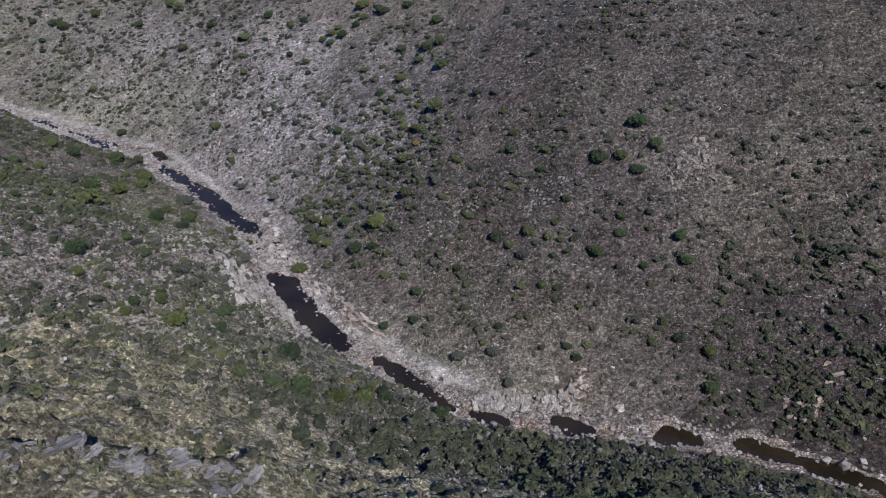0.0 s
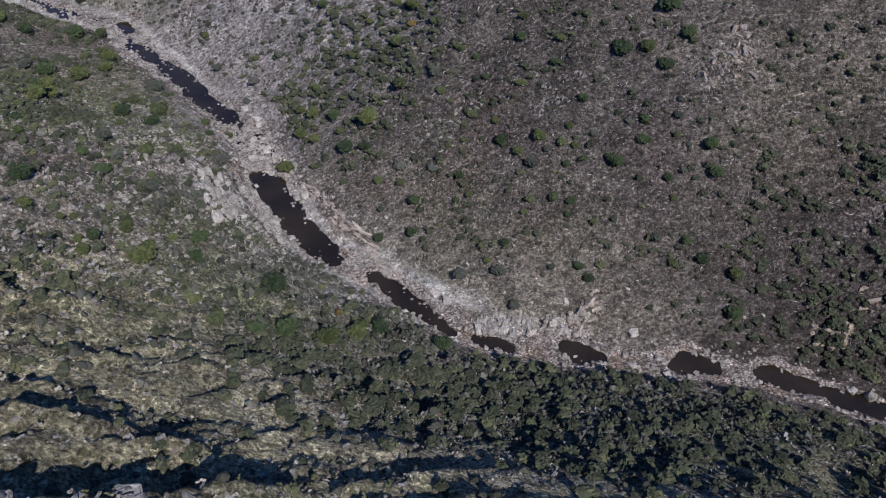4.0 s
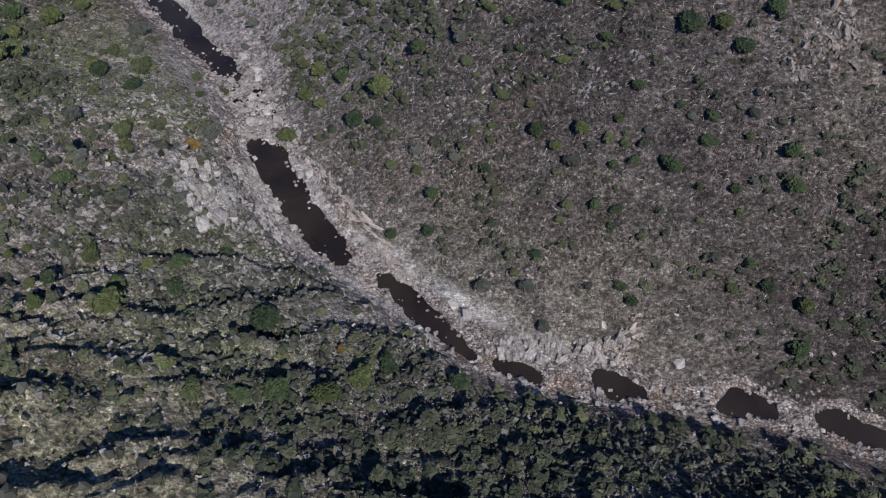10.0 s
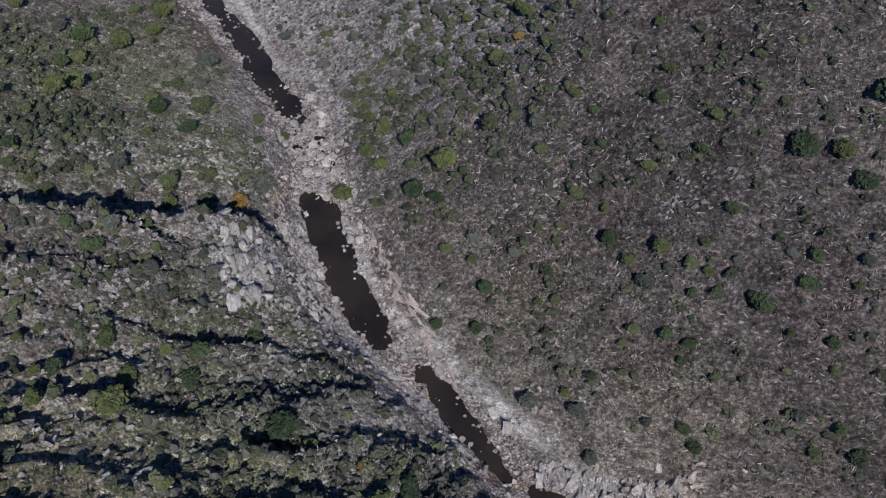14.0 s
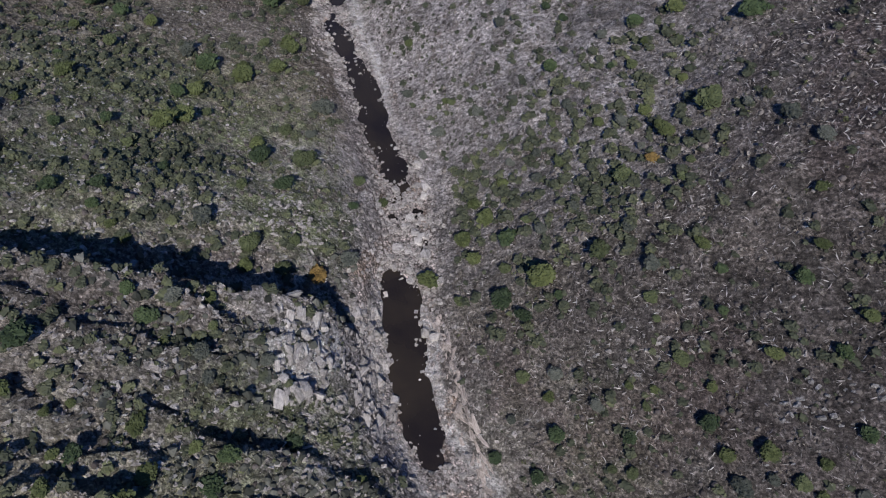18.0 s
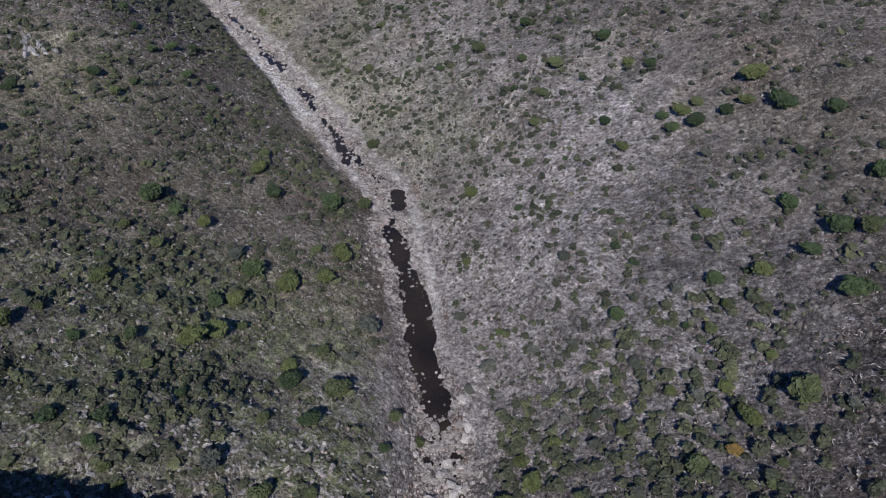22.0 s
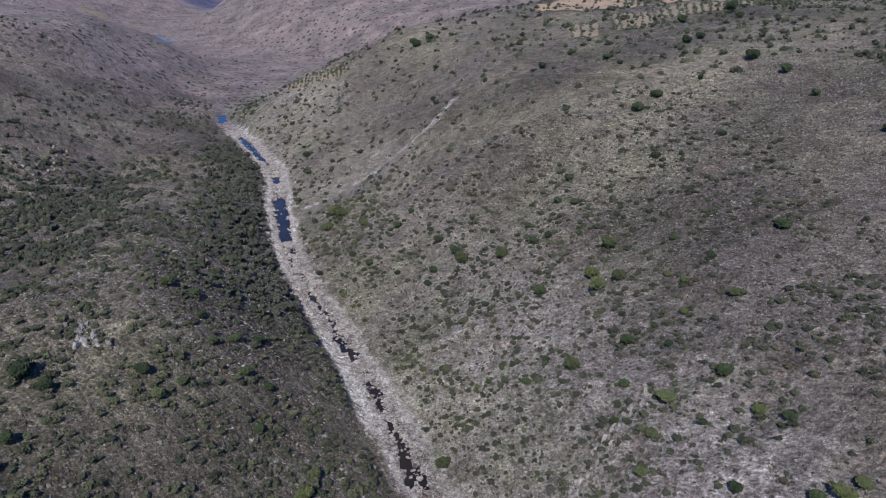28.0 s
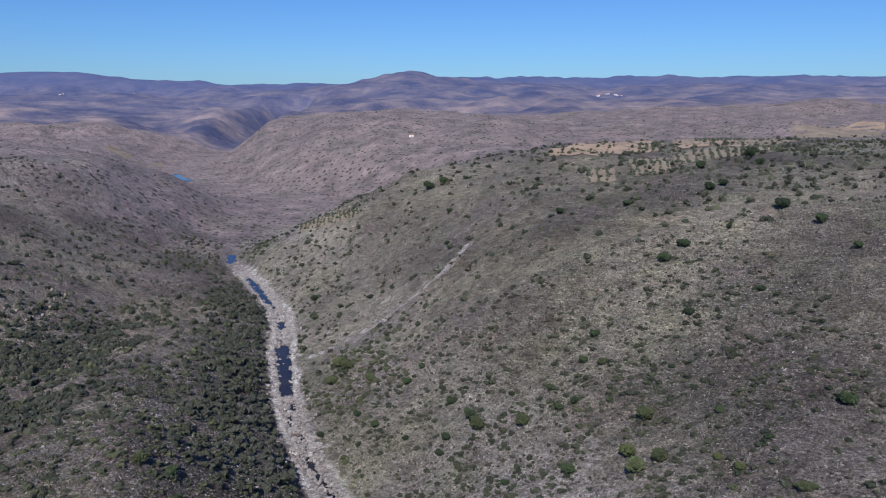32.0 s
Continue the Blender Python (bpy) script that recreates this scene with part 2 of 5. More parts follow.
def land(x, y):
    """Height of the ground, with its station, distance and side of the river."""
    x, y = np.ravel(x).astype(float), np.ravel(y).astype(float)
    s, d, side = river_place(x, y)
    z = np.empty_like(x)
    for k, t in FINE.items():
        m = side == k
        i, j = np.clip((s[m] + 60) / 5, 0, t.shape[0] - 1.001), np.clip(d[m] / 2, 0, t.shape[1] - 1.001)
        a, b = i.astype(int), j.astype(int)
        f, g = i - a, j - b
        z[m] = (t[a, b] * (1 - f) + t[a + 1, b] * f) * (1 - g) + (t[a, b + 1] * (1 - f) + t[a + 1, b + 1] * f) * g
    far = np.maximum(ease(d, 230, 340), ease(s, 780, 950))
    z = z * (1 - far) + far * wide_land(x, y, d)
    rough = ease(d, 8, 40) * (1 - 0.5 * far)
    z = z + rough * (2.0 * bumps(x, y, 31, 5) + 1.1 * bumps(x, y, 13, 6) + 0.55 * bumps(x, y, 5.5, 7))
    across = x * 0.33 - y * 0.944                     # ledges of tilted schist, breaking off to the north-west
    on = (side < 0) * ease(d, 9, 18) * (1 - ease(d, 150, 220)) * ease(s, 40, 90) * (1 - 0.65 * ease(s, 170, 200)) * (1 - ease(s, 260, 320))
    for wave, high, seed in ((11.0, 1.5, 33), (5.2, 1.15, 36)):
        phase = across / wave + 0.9 * bumps(x, y, 2.6 * wave, seed) + 0.35 * bumps(x, y, wave, seed + 1)
        z = z + on * high * np.clip(0.45 + 0.9 * bumps(x, y, 1.7 * wave, seed + 2), 0, 1.2) * (0.5 - (phase - np.floor(phase)))
    craggy = ease(d, 8, 20) * (1 - ease(s, 320, 420)) * (1 - far) * np.clip(0.65 + 0.6 * bumps(x, y, 24, 39), 0.1, 1.2)
    craggy = craggy * np.where(side < 0, 1.5, 1.15)
    z = z + craggy * (0.5 * np.abs(bumps(x, y, 4.6, 11)) + 0.42 * np.abs(bumps(x, y, 2.7, 14)) + 0.22 * bumps(x, y, 1.9, 15) - 0.4)
    for ax, ay, bx, by, high, reach in RIBS:          # rock ribs: a slab that rises slowly and breaks off in a cliff
        length = math.hypot(bx - ax, by - ay)
        m = (x > min(ax, bx) - 36) & (x < max(ax, bx) + 36) & (y > min(ay, by) - 36) & (y < max(ay, by) + 36)
        if not m.any():
            continue
        xm, ym = x[m], y[m]
        t = ((xm - ax) * (bx - ax) + (ym - ay) * (by - ay)) / length
        across = ((xm - ax) * (by - ay) - (ym - ay) * (bx - ax)) / length + 0.9 * bumps(xm, ym, 6, 31) + 0.5 * bumps(xm, ym, 2.5, 32)
        end = min(6, 0.4 * length)
        high = high * ease(t, -end, end) * (1 - ease(t, length - end, length + end)) * ease(d[m], 6, 14) * (side[m] < 0)
        z[m] += high * (np.where(across > 0, 1 - np.clip(across / reach, 0, 1), 0) - (0.75 if reach > 12 else 0.55) * (1 - ease(-across, 0.8, 1.0 * reach)) * (across < 0))
    bed = np.where(far > 0.5, level((x - U0[0]) * AHEAD[0] + (y - U0[1]) * AHEAD[1]), 0)
    bar = bed + 0.42 - 0.2 * ease(np.abs(s - 195), 34, 14) + 0.36 * bumps(x, y, 3.3, 23) + 0.26 * bumps(x, y, 1.7, 24) + 0.13 * np.maximum(d - 3, 0)
    z = np.where(d < 22, bar + (z - bar) * ease(d, 4 + 2.5 * ease(s, 220, 330), 10 + 5 * ease(s, 220, 330)), z)
    thread = np.abs(d + side * 1.8 * bumps(s, s * 0 + 3, 19, 25)) + 0.9 * bumps(x, y, 2.8, 26)      # the low water's thread between the pools
    z = z - (0.62 + 0.16 * ease(s, 300, 340)) * (1 - ease(thread, 0.5, 1.7)) * ease(s, 205, 240) * ease(bumps(x, y, 9, 27) + 0.6 * bumps(x, y, 3, 28), -0.7, 0.1) * (far < 0.5)
    w = shore(x, y)
    z = z - 2.2 * ease(-w, -1.6 + 0.9 * ease(s, 255, 290) + 0.8 * (1 - ease(s, 85, 100)), 1.9) * (w < 5) - 2.5 * (1 - ease(d, 14, 30)) * ease(s, REACH0 - 30, REACH0 + 10) * (1 - ease(s, REACH1, REACH1 + 40))
    return z, s, d, side


# ---- materials ----
def material(name, roughness=0.9):
    m = bpy.data.materials.new(name)
    m.use_nodes = True
    b = m.node_tree.nodes["Principled BSDF"]
    b.inputs["Roughness"].default_value = roughness
    b.inputs["Specular IOR Level"].default_value = 0.25
    return m, m.node_tree.nodes, m.node_tree.links, b


def noise_tex(nodes, links, scale, detail=4.0, rough=0.6, vector=None, kind="noise"):
    t = nodes.new("ShaderNodeTexNoise" if kind == "noise" else "ShaderNodeTexVoronoi")
    t.inputs["Scale"].default_value = scale
    if kind == "noise":
        t.inputs["Detail"].default_value, t.inputs["Roughness"].default_value = detail, rough
    if vector is not None:
        links.new(vector, t.inputs["Vector"])
    return t.outputs["Fac"] if kind == "noise" else t.outputs["Distance"]


def ramp(nodes, links, value, stops):
    r = nodes.new("ShaderNodeValToRGB")
    while len(r.color_ramp.elements) < len(stops):
        r.color_ramp.elements.new(0.5)
    for e, (p, c) in zip(r.color_ramp.elements, stops):
        e.position, e.color = p, ((c, c, c, 1) if isinstance(c, (int, float)) else (*c, 1))
    links.new(value, r.inputs[0])
    return r.outputs[0]


def mix(nodes, links, factor, a, b, how="MIX"):
    n = nodes.new("ShaderNodeMix")
    n.data_type, n.blend_type = "RGBA", how
    for value, socket in ((factor, n.inputs[0]), (a, n.inputs[6]), (b, n.inputs[7])):
        if isinstance(value, bpy.types.NodeSocket):
            links.new(value, socket)
        elif isinstance(value, tuple):
            socket.default_value = (*value, 1)
        else:
            socket.default_value = value
    return n.outputs[2]


def maths(nodes, links, how, a, b=0.0):
    n = nodes.new("ShaderNodeMath")
    n.operation = how
    for value, socket in ((a, n.inputs[0]), (b, n.inputs[1])):
        if isinstance(value, bpy.types.NodeSocket):
            links.new(value, socket)
        else:
            socket.default_value = value
    return n.outputs[0]


def relief(nodes, links, bsdf, value, strength, distance):
    n = nodes.new("ShaderNodeBump")
    n.inputs["Strength"].default_value, n.inputs["Distance"].default_value = strength, distance
    links.new(value, n.inputs["Height"])
    links.new(n.outputs[0], bsdf.inputs["Normal"])


def stretched(nodes, links, turn, size):
    """Object coordinates turned about z and stretched, in metres."""
    c, m = nodes.new("ShaderNodeTexCoord"), nodes.new("ShaderNodeMapping")
    m.inputs["Rotation"].default_value[2] = radians(turn)
    m.inputs["Scale"].default_value = size
    links.new(c.outputs["Object"], m.inputs["Vector"])
    return m.outputs[0]


def make_ground():
    m, n, l, b = material("dry_hillside", 0.95)
    here = stretched(n, l, 0, (1, 1, 1))
    zones = n.new("ShaderNodeAttribute")
    zones.attribute_name = "zones"
    split = n.new("ShaderNodeSeparateColor")
    l.new(zones.outputs["Color"], split.inputs[0])
    bank, grass, scree = split.outputs
    torn = noise_tex(n, l, 0.42, 6, 0.72, here)           # frays the edges of the zones
    bank = ramp(n, l, maths(n, l, "ADD", bank, maths(n, l, "MULTIPLY", maths(n, l, "SUBTRACT", torn, 0.5), 1.5)), [(0.40, 0.0), (0.60, 1.0)])
    heath = zones.outputs["Alpha"]
    fine = noise_tex(n, l, 1.15, 7, 0.78, here)
    grain = noise_tex(n, l, 3.4, 4, 0.75, here)
    wide = noise_tex(n, l, 0.045, 4, 0.55, here)
    streak = noise_tex(n, l, 1.0, 5, 0.7, stretched(n, l, -38, (0.6, 1.5, 1.0)))
    scrub = ramp(n, l, fine, [(0.33, (0.035, 0.03, 0.026)), (0.45, (0.115, 0.096, 0.088)), (0.56, (0.21, 0.182, 0.168)), (0.68, (0.46, 0.425, 0.40))])
    patchy = mix(n, l, 1.0, ramp(n, l, noise_tex(n, l, 0.011, 5, 0.6, here), [(0.36, 0.62), (0.5, 1.0), (0.64, 1.3)]), ramp(n, l, noise_tex(n, l, 0.12, 5, 0.7, here), [(0.34, 0.6), (0.5, 1.0), (0.66, 1.35)]), "MULTIPLY")
    tint = ramp(n, l, wide, [(0.38, (1.06, 0.94, 0.92)), (0.5, (0.98, 0.99, 0.98)), (0.64, (1.0, 0.97, 0.94))])
    scrub = mix(n, l, 0.8, scrub, tint, "MULTIPLY")
    heather = ramp(n, l, fine, [(0.34, (0.015, 0.013, 0.012)), (0.46, (0.052, 0.042, 0.04)), (0.57, (0.11, 0.092, 0.087)), (0.69, (0.29, 0.262, 0.254))])
    scrub = mix(n, l, maths(n, l, "MULTIPLY", heath, ramp(n, l, noise_tex(n, l, 0.06, 5, 0.65, here), [(0.36, 0.45), (0.55, 1.0)])), scrub, heather)
    straw = ramp(n, l, fine, [(0.33, (0.085, 0.082, 0.052)), (0.45, (0.32, 0.29, 0.185)), (0.57, (0.56, 0.50, 0.325)), (0.70, (0.76, 0.70, 0.56))])
    col = mix(n, l, maths(n, l, "MULTIPLY", grass, ramp(n, l, noise_tex(n, l, 0.22, 4, 0.65, here), [(0.34, 0.35), (0.54, 1.0)])), scrub, straw)
    schist = ramp(n, l, streak, [(0.34, (0.05, 0.046, 0.046)), (0.45, (0.215, 0.194, 0.186)), (0.56, (0.40, 0.363, 0.357)), (0.68, (0.57, 0.53, 0.52))])
    col = mix(n, l, maths(n, l, "MULTIPLY", scree, ramp(n, l, noise_tex(n, l, 0.3, 5, 0.7, here), [(0.32, 0.1), (0.52, 1.0)])), col, schist)
    def zone(name):
        a = n.new("ShaderNodeAttribute")
        a.attribute_name = name
        return a.outputs["Fac"]

    low_green = ramp(n, l, fine, [(0.33, (0.03, 0.036, 0.018)), (0.45, (0.105, 0.12, 0.058)), (0.57, (0.21, 0.225, 0.13)), (0.70, (0.44, 0.44, 0.33))])
    col = mix(n, l, maths(n, l, "MULTIPLY", zone("lush"), ramp(n, l, noise_tex(n, l, 0.35, 5, 0.7, here), [(0.36, 0.15), (0.56, 1.0)])), col, low_green)
    washed = ramp(n, l, noise_tex(n, l, 0.55, 7, 0.78, stretched(n, l, 35, (0.8, 1.7, 1.2))), [(0.33, (0.06, 0.055, 0.052)), (0.43, (0.31, 0.275, 0.255)), (0.53, (0.62, 0.565, 0.53)), (0.64, (0.83, 0.78, 0.74))])
    rusty = mix(n, l, ramp(n, l, noise_tex(n, l, 0.12, 3, 0.6, here), [(0.5, 0.0), (0.66, 0.7)]), washed, (0.40, 0.29, 0.21))
    col = mix(n, l, 0.9, col, patchy, "MULTIPLY")
    chips = n.new("ShaderNodeTexVoronoi")               # crisp little stones and tufts
    chips.inputs["Scale"].default_value, chips.inputs["Randomness"].default_value = 1.9, 1.0
    l.new(here, chips.inputs["Vector"])
    chip = n.new("ShaderNodeSeparateColor")
    l.new(chips.outputs["Color"], chip.inputs[0])
    col = mix(n, l, maths(n, l, "ADD", 0.5, maths(n, l, "MULTIPLY", zone("rocky"), 0.4)), col, ramp(n, l, chip.outputs[0], [(0.0, 0.40), (0.5, 0.92), (0.8, 1.15), (1.0, 1.6)]), "MULTIPLY")
    rusty = mix(n, l, 0.8, rusty, ramp(n, l, chip.outputs[1], [(0.0, 0.4), (0.35, 0.95), (1.0, 1.4)]), "MULTIPLY")
    rusty = mix(n, l, 0.9, rusty, ramp(n, l, chips.outputs["Distance"], [(0.38, 1.0), (0.62, 0.3)]), "MULTIPLY")    # shade painted into the gaps between the stones
    col = mix(n, l, bank, col, mix(n, l, 1.0, rusty, mix(n, l, zone("rocky"), (0.66, 0.64, 0.645), (0.93, 0.88, 0.865)), "MULTIPLY"))
    bleached = ramp(n, l, noise_tex(n, l, 0.9, 7, 0.75, stretched(n, l, 35, (0.6, 1.6, 1.0))), [(0.34, (0.30, 0.28, 0.27)), (0.46, (0.62, 0.595, 0.58)), (0.6, (0.84, 0.82, 0.81))])
    col = mix(n, l, maths(n, l, "MULTIPLY", zone("pale"), ramp(n, l, torn, [(0.40, 0.0), (0.50, 1.0)])), col, bleached)
    col = mix(n, l, 0.85, col, ramp(n, l, grain, [(0.32, 0.35), (0.5, 1.0), (0.68, 1.6)]), "MULTIPLY")
    col = mix(n, l, 0.9, col, ramp(n, l, noise_tex(n, l, 0.33, 5, 0.7, stretched(n, l, -30, (0.55, 1.5, 1.0))), [(0.36, 0.6), (0.5, 1.0), (0.64, 1.38)]), "MULTIPLY")
    flakes = n.new("ShaderNodeTexVoronoi")              # flakes of schist along the strike
    flakes.inputs["Scale"].default_value = 1.0
    l.new(stretched(n, l, -22, (1.5, 3.6, 2.4)), flakes.inputs["Vector"])
    flake = n.new("ShaderNodeSeparateColor")
    l.new(flakes.outputs["Color"], flake.inputs[0])
    col = mix(n, l, maths(n, l, "MULTIPLY", zone("rocky"), 0.6), col, ramp(n, l, flake.outputs[0], [(0.0, 0.25), (0.45, 0.9), (0.85, 1.25), (1.0, 2.1)]), "MULTIPLY")
    upland = ramp(n, l, noise_tex(n, l, 0.03, 8, 0.7, here), [(0.34, (0.10, 0.085, 0.074)), (0.5, (0.168, 0.139, 0.124)), (0.66, (0.245, 0.208, 0.172))])
    col = mix(n, l, maths(n, l, "MULTIPLY", zone("plateau"), 0.72), col, upland)
    dots = n.new("ShaderNodeTexVoronoi")                # single shrubs of the farthest slopes
    dots.voronoi_dimensions = "2D"
    dots.inputs["Scale"].default_value = 0.11
    l.new(mix(n, l, 0.05, here, noise_tex(n, l, 0.5, 3, 0.6, here), "ADD"), dots.inputs["Vector"])
    dot = n.new("ShaderNodeSeparateColor")
    l.new(dots.outputs["Color"], dot.inputs[0])
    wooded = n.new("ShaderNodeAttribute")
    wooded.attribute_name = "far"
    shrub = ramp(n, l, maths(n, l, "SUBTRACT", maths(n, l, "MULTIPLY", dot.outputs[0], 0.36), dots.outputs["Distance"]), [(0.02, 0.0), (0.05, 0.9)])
    # paler and bluer with distance: haze painted into the ground's colour
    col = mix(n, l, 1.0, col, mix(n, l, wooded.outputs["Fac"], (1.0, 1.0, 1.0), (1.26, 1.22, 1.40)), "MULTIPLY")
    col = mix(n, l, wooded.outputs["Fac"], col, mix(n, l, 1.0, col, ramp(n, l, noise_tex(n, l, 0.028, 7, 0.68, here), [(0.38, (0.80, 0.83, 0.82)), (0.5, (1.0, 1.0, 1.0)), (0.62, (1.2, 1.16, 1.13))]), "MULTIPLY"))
    col = mix(n, l, maths(n, l, "MULTIPLY", wooded.outputs["Fac"], shrub), col, (0.03, 0.036, 0.022))
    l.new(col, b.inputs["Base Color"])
    relief(n, l, b, maths(n, l, "ADD", fine, maths(n, l, "MULTIPLY", grain, 0.35)), 1.0, 1.1)
    return m


def make_rock(name, dark, mid, light, stain=None):
    m, n, l, b = material(name, 0.88)
    here = stretched(n, l, 0, (1, 1, 1))
    info = n.new("ShaderNodeObjectInfo")
    isle = n.new("ShaderNodeNewGeometry")
    a = noise_tex(n, l, 1.1, 7, 0.72, here)
    col = ramp(n, l, a, [(0.34, dark), (0.48, mid), (0.63, light)])
    if stain:
        col = mix(n, l, ramp(n, l, noise_tex(n, l, 0.35, 3, 0.6, here), [(0.45, 0.0), (0.62, 0.8)]), col, stain)
    col = mix(n, l, 1.0, col, ramp(n, l, maths(n, l, "FRACT", maths(n, l, "ADD", info.outputs["Random"], isle.outputs["Random Per Island"])), [(0, 0.68), (1, 1.25)]), "MULTIPLY")
    cracks = noise_tex(n, l, 3.0, 5, 0.8, stretched(n, l, -40, (0.5, 2.2, 1.5)))
    col = mix(n, l, 0.8, col, ramp(n, l, cracks, [(0.34, 0.35), (0.45, 1.0)]), "MULTIPLY")
    l.new(col, b.inputs["Base Color"])
    relief(n, l, b, maths(n, l, "ADD", cracks, a), 1.0, 0.35)
    return m


def make_leaves(name, dark, mid, light, toned=False):
    m, n, l, b = material(name, 0.75)
    isle = n.new("ShaderNodeNewGeometry")
    if toned:
        tone = n.new("ShaderNodeAttribute")
        tone.attribute_name = "tone"
        pick = tone.outputs["Fac"]
    else:
        pick = n.new("ShaderNodeObjectInfo").outputs["Random"]
    col = ramp(n, l, maths(n, l, "ADD", maths(n, l, "MULTIPLY", pick, 0.6), maths(n, l, "MULTIPLY", isle.outputs["Random Per Island"], 0.4)),
               [(0.1, dark), (0.5, mid), (0.9, light)])
    l.new(col, b.inputs["Base Color"])
    return m


def make_water():
    m, n, l, b = material("river_water", 0.05)
    b.inputs["Specular IOR Level"].default_value = 0.5
    deep = noise_tex(n, l, 0.08, 3, 0.5, stretched(n, l, 0, (1, 1, 1)))
    l.new(ramp(n, l, deep, [(0.35, (0.014, 0.010, 0.007)), (0.65, (0.028, 0.021, 0.013))]), b.inputs["Base Color"])
    relief(n, l, b, noise_tex(n, l, 2.2, 3, 0.5, stretched(n, l, 0, (1, 1, 1))), 0.05, 0.05)
    return m


def make_plain(name, a, c, scale, roughness=0.9):
    m, n, l, b = material(name, roughness)
    here = stretched(n, l, 0, (1, 1, 1))
    v = noise_tex(n, l, scale, 5, 0.65, here)
    l.new(ramp(n, l, v, [(0.35, a), (0.65, c)]), b.inputs["Base Color"])
    relief(n, l, b, v, 0.4, 0.1)
    return m


HILLSIDE, WATER = make_ground(), make_water()
LIGHT_ROCK = make_rock("bleached_schist", (0.17, 0.155, 0.145), (0.39, 0.358, 0.335), (0.60, 0.56, 0.525))
PALE_ROCK = make_rock("washed_schist", (0.13, 0.118, 0.11), (0.34, 0.308, 0.287), (0.52, 0.48, 0.45))
PINK_ROCK = make_rock("pinkish_schist", (0.17, 0.14, 0.125), (0.42, 0.355, 0.315), (0.64, 0.57, 0.52))
RUSTY_ROCK = make_rock("rust_stained_schist", (0.14, 0.12, 0.105), (0.33, 0.29, 0.26), (0.50, 0.46, 0.42), (0.42, 0.29, 0.19))
GREY_ROCK = make_rock("grey_schist", (0.08, 0.075, 0.074), (0.26, 0.247, 0.24), (0.48, 0.46, 0.44))
DARK_LEAVES = make_leaves("dark_leaves", (0.016, 0.026, 0.013), (0.030, 0.046, 0.021), (0.05, 0.072, 0.03))
OLIVE_LEAVES = make_leaves("olive_leaves", (0.034, 0.042, 0.02), (0.056, 0.068, 0.03), (0.085, 0.1, 0.046))
YELLOW_LEAVES = make_leaves("yellow_green_leaves", (0.034, 0.043, 0.016), (0.058, 0.071, 0.026), (0.095, 0.11, 0.042))
GREY_LEAVES = make_leaves("grey_green_leaves", (0.035, 0.04, 0.032), (0.062, 0.068, 0.056), (0.095, 0.10, 0.084))
RUST_LEAVES = make_leaves("rusty_leaves", (0.07, 0.045, 0.015), (0.14, 0.09, 0.028), (0.23, 0.15, 0.05))
THICKET = make_leaves("thicket_leaves", (0.024, 0.029, 0.018), (0.054, 0.06, 0.038), (0.11, 0.118, 0.058), True)
RIVERSIDE = make_leaves("riverside_leaves", (0.03, 0.035, 0.027), (0.062, 0.067, 0.052), (0.11, 0.112, 0.084), True)
SCRUB = make_leaves("dry_scrub", (0.05, 0.043, 0.038), (0.15, 0.13, 0.112), (0.36, 0.33, 0.295), True)
GREEN_SCRUB = make_leaves("green_scrub", (0.03, 0.036, 0.018), (0.075, 0.083, 0.04), (0.14, 0.14, 0.07), True)
GREY_SHRUB = make_leaves("grey_shrub_leaves", (0.022, 0.024, 0.019), (0.062, 0.064, 0.053), (0.14, 0.138, 0.12), True)
HEATHER = make_leaves("heather_leaves", (0.028, 0.023, 0.021), (0.085, 0.072, 0.066), (0.19, 0.17, 0.155), True)
DEAD_WOOD = make_leaves("dead_wood", (0.16, 0.14, 0.13), (0.34, 0.315, 0.30), (0.58, 0.555, 0.53), True)
BARK = make_plain("bark", (0.05, 0.042, 0.035), (0.12, 0.10, 0.085), 6.0)


# ---- ground ----
def steps(near0, near1, step, low, high, grow):
    """Even steps between near0 and near1, then ever wider ones out to low and high."""
    out = list(np.arange(near0, near1, step))
    w = step
    while out[-1] < high:
        w *= grow
        out.append(out[-1] + w)
    w, back = step, [near0]
    while back[-1] > low:
        w *= grow
        back.append(back[-1] - w)
    return np.array(back[:0:-1] + out)


def mesh_from(name, verts, faces, mats, smooth=False):
    """A mesh from an array of places and an array of triangles or quads."""
    k = faces.shape[1]
    me = bpy.data.meshes.new(name)
    me.vertices.add(len(verts))
    me.vertices.foreach_set("co", np.asarray(verts, np.float32).ravel())
    me.loops.add(faces.size)
    me.loops.foreach_set("vertex_index", faces.ravel().astype(np.int32))
    me.polygons.add(len(faces))
    me.polygons.foreach_set("loop_start", np.arange(0, faces.size, k, dtype=np.int32))
    me.polygons.foreach_set("use_smooth", np.full(len(faces), smooth))
    for m in mats:
        me.materials.append(m)
    me.update()
    return me


us, vs = steps(-245, 330, 1.3, -480, 4560, 1.027), steps(-125, 190, 1.3, -3300, 3300, 1.037)
us = np.concatenate([us[us < -150], np.arange(-149.5, 80, 0.85), us[us > 80]])          # closer where the flight passes nearest
vs = np.concatenate([vs[vs < -95], np.arange(-94.4, 85, 0.9), vs[vs > 85]])
gu, gv = np.meshgrid(us, vs, indexing="ij")
gx, gy = (U0[0] + gu * AHEAD[0] + gv * ASIDE[0]).ravel(), (U0[1] + gu * AHEAD[1] + gv * ASIDE[1]).ravel()
gz, gs, gd, gside = land(gx, gy)
nu, nv = len(us), len(vs)
idx = np.arange(nu * nv).reshape(nu, nv)
SPLIT = int(np.searchsorted(us, 2050))


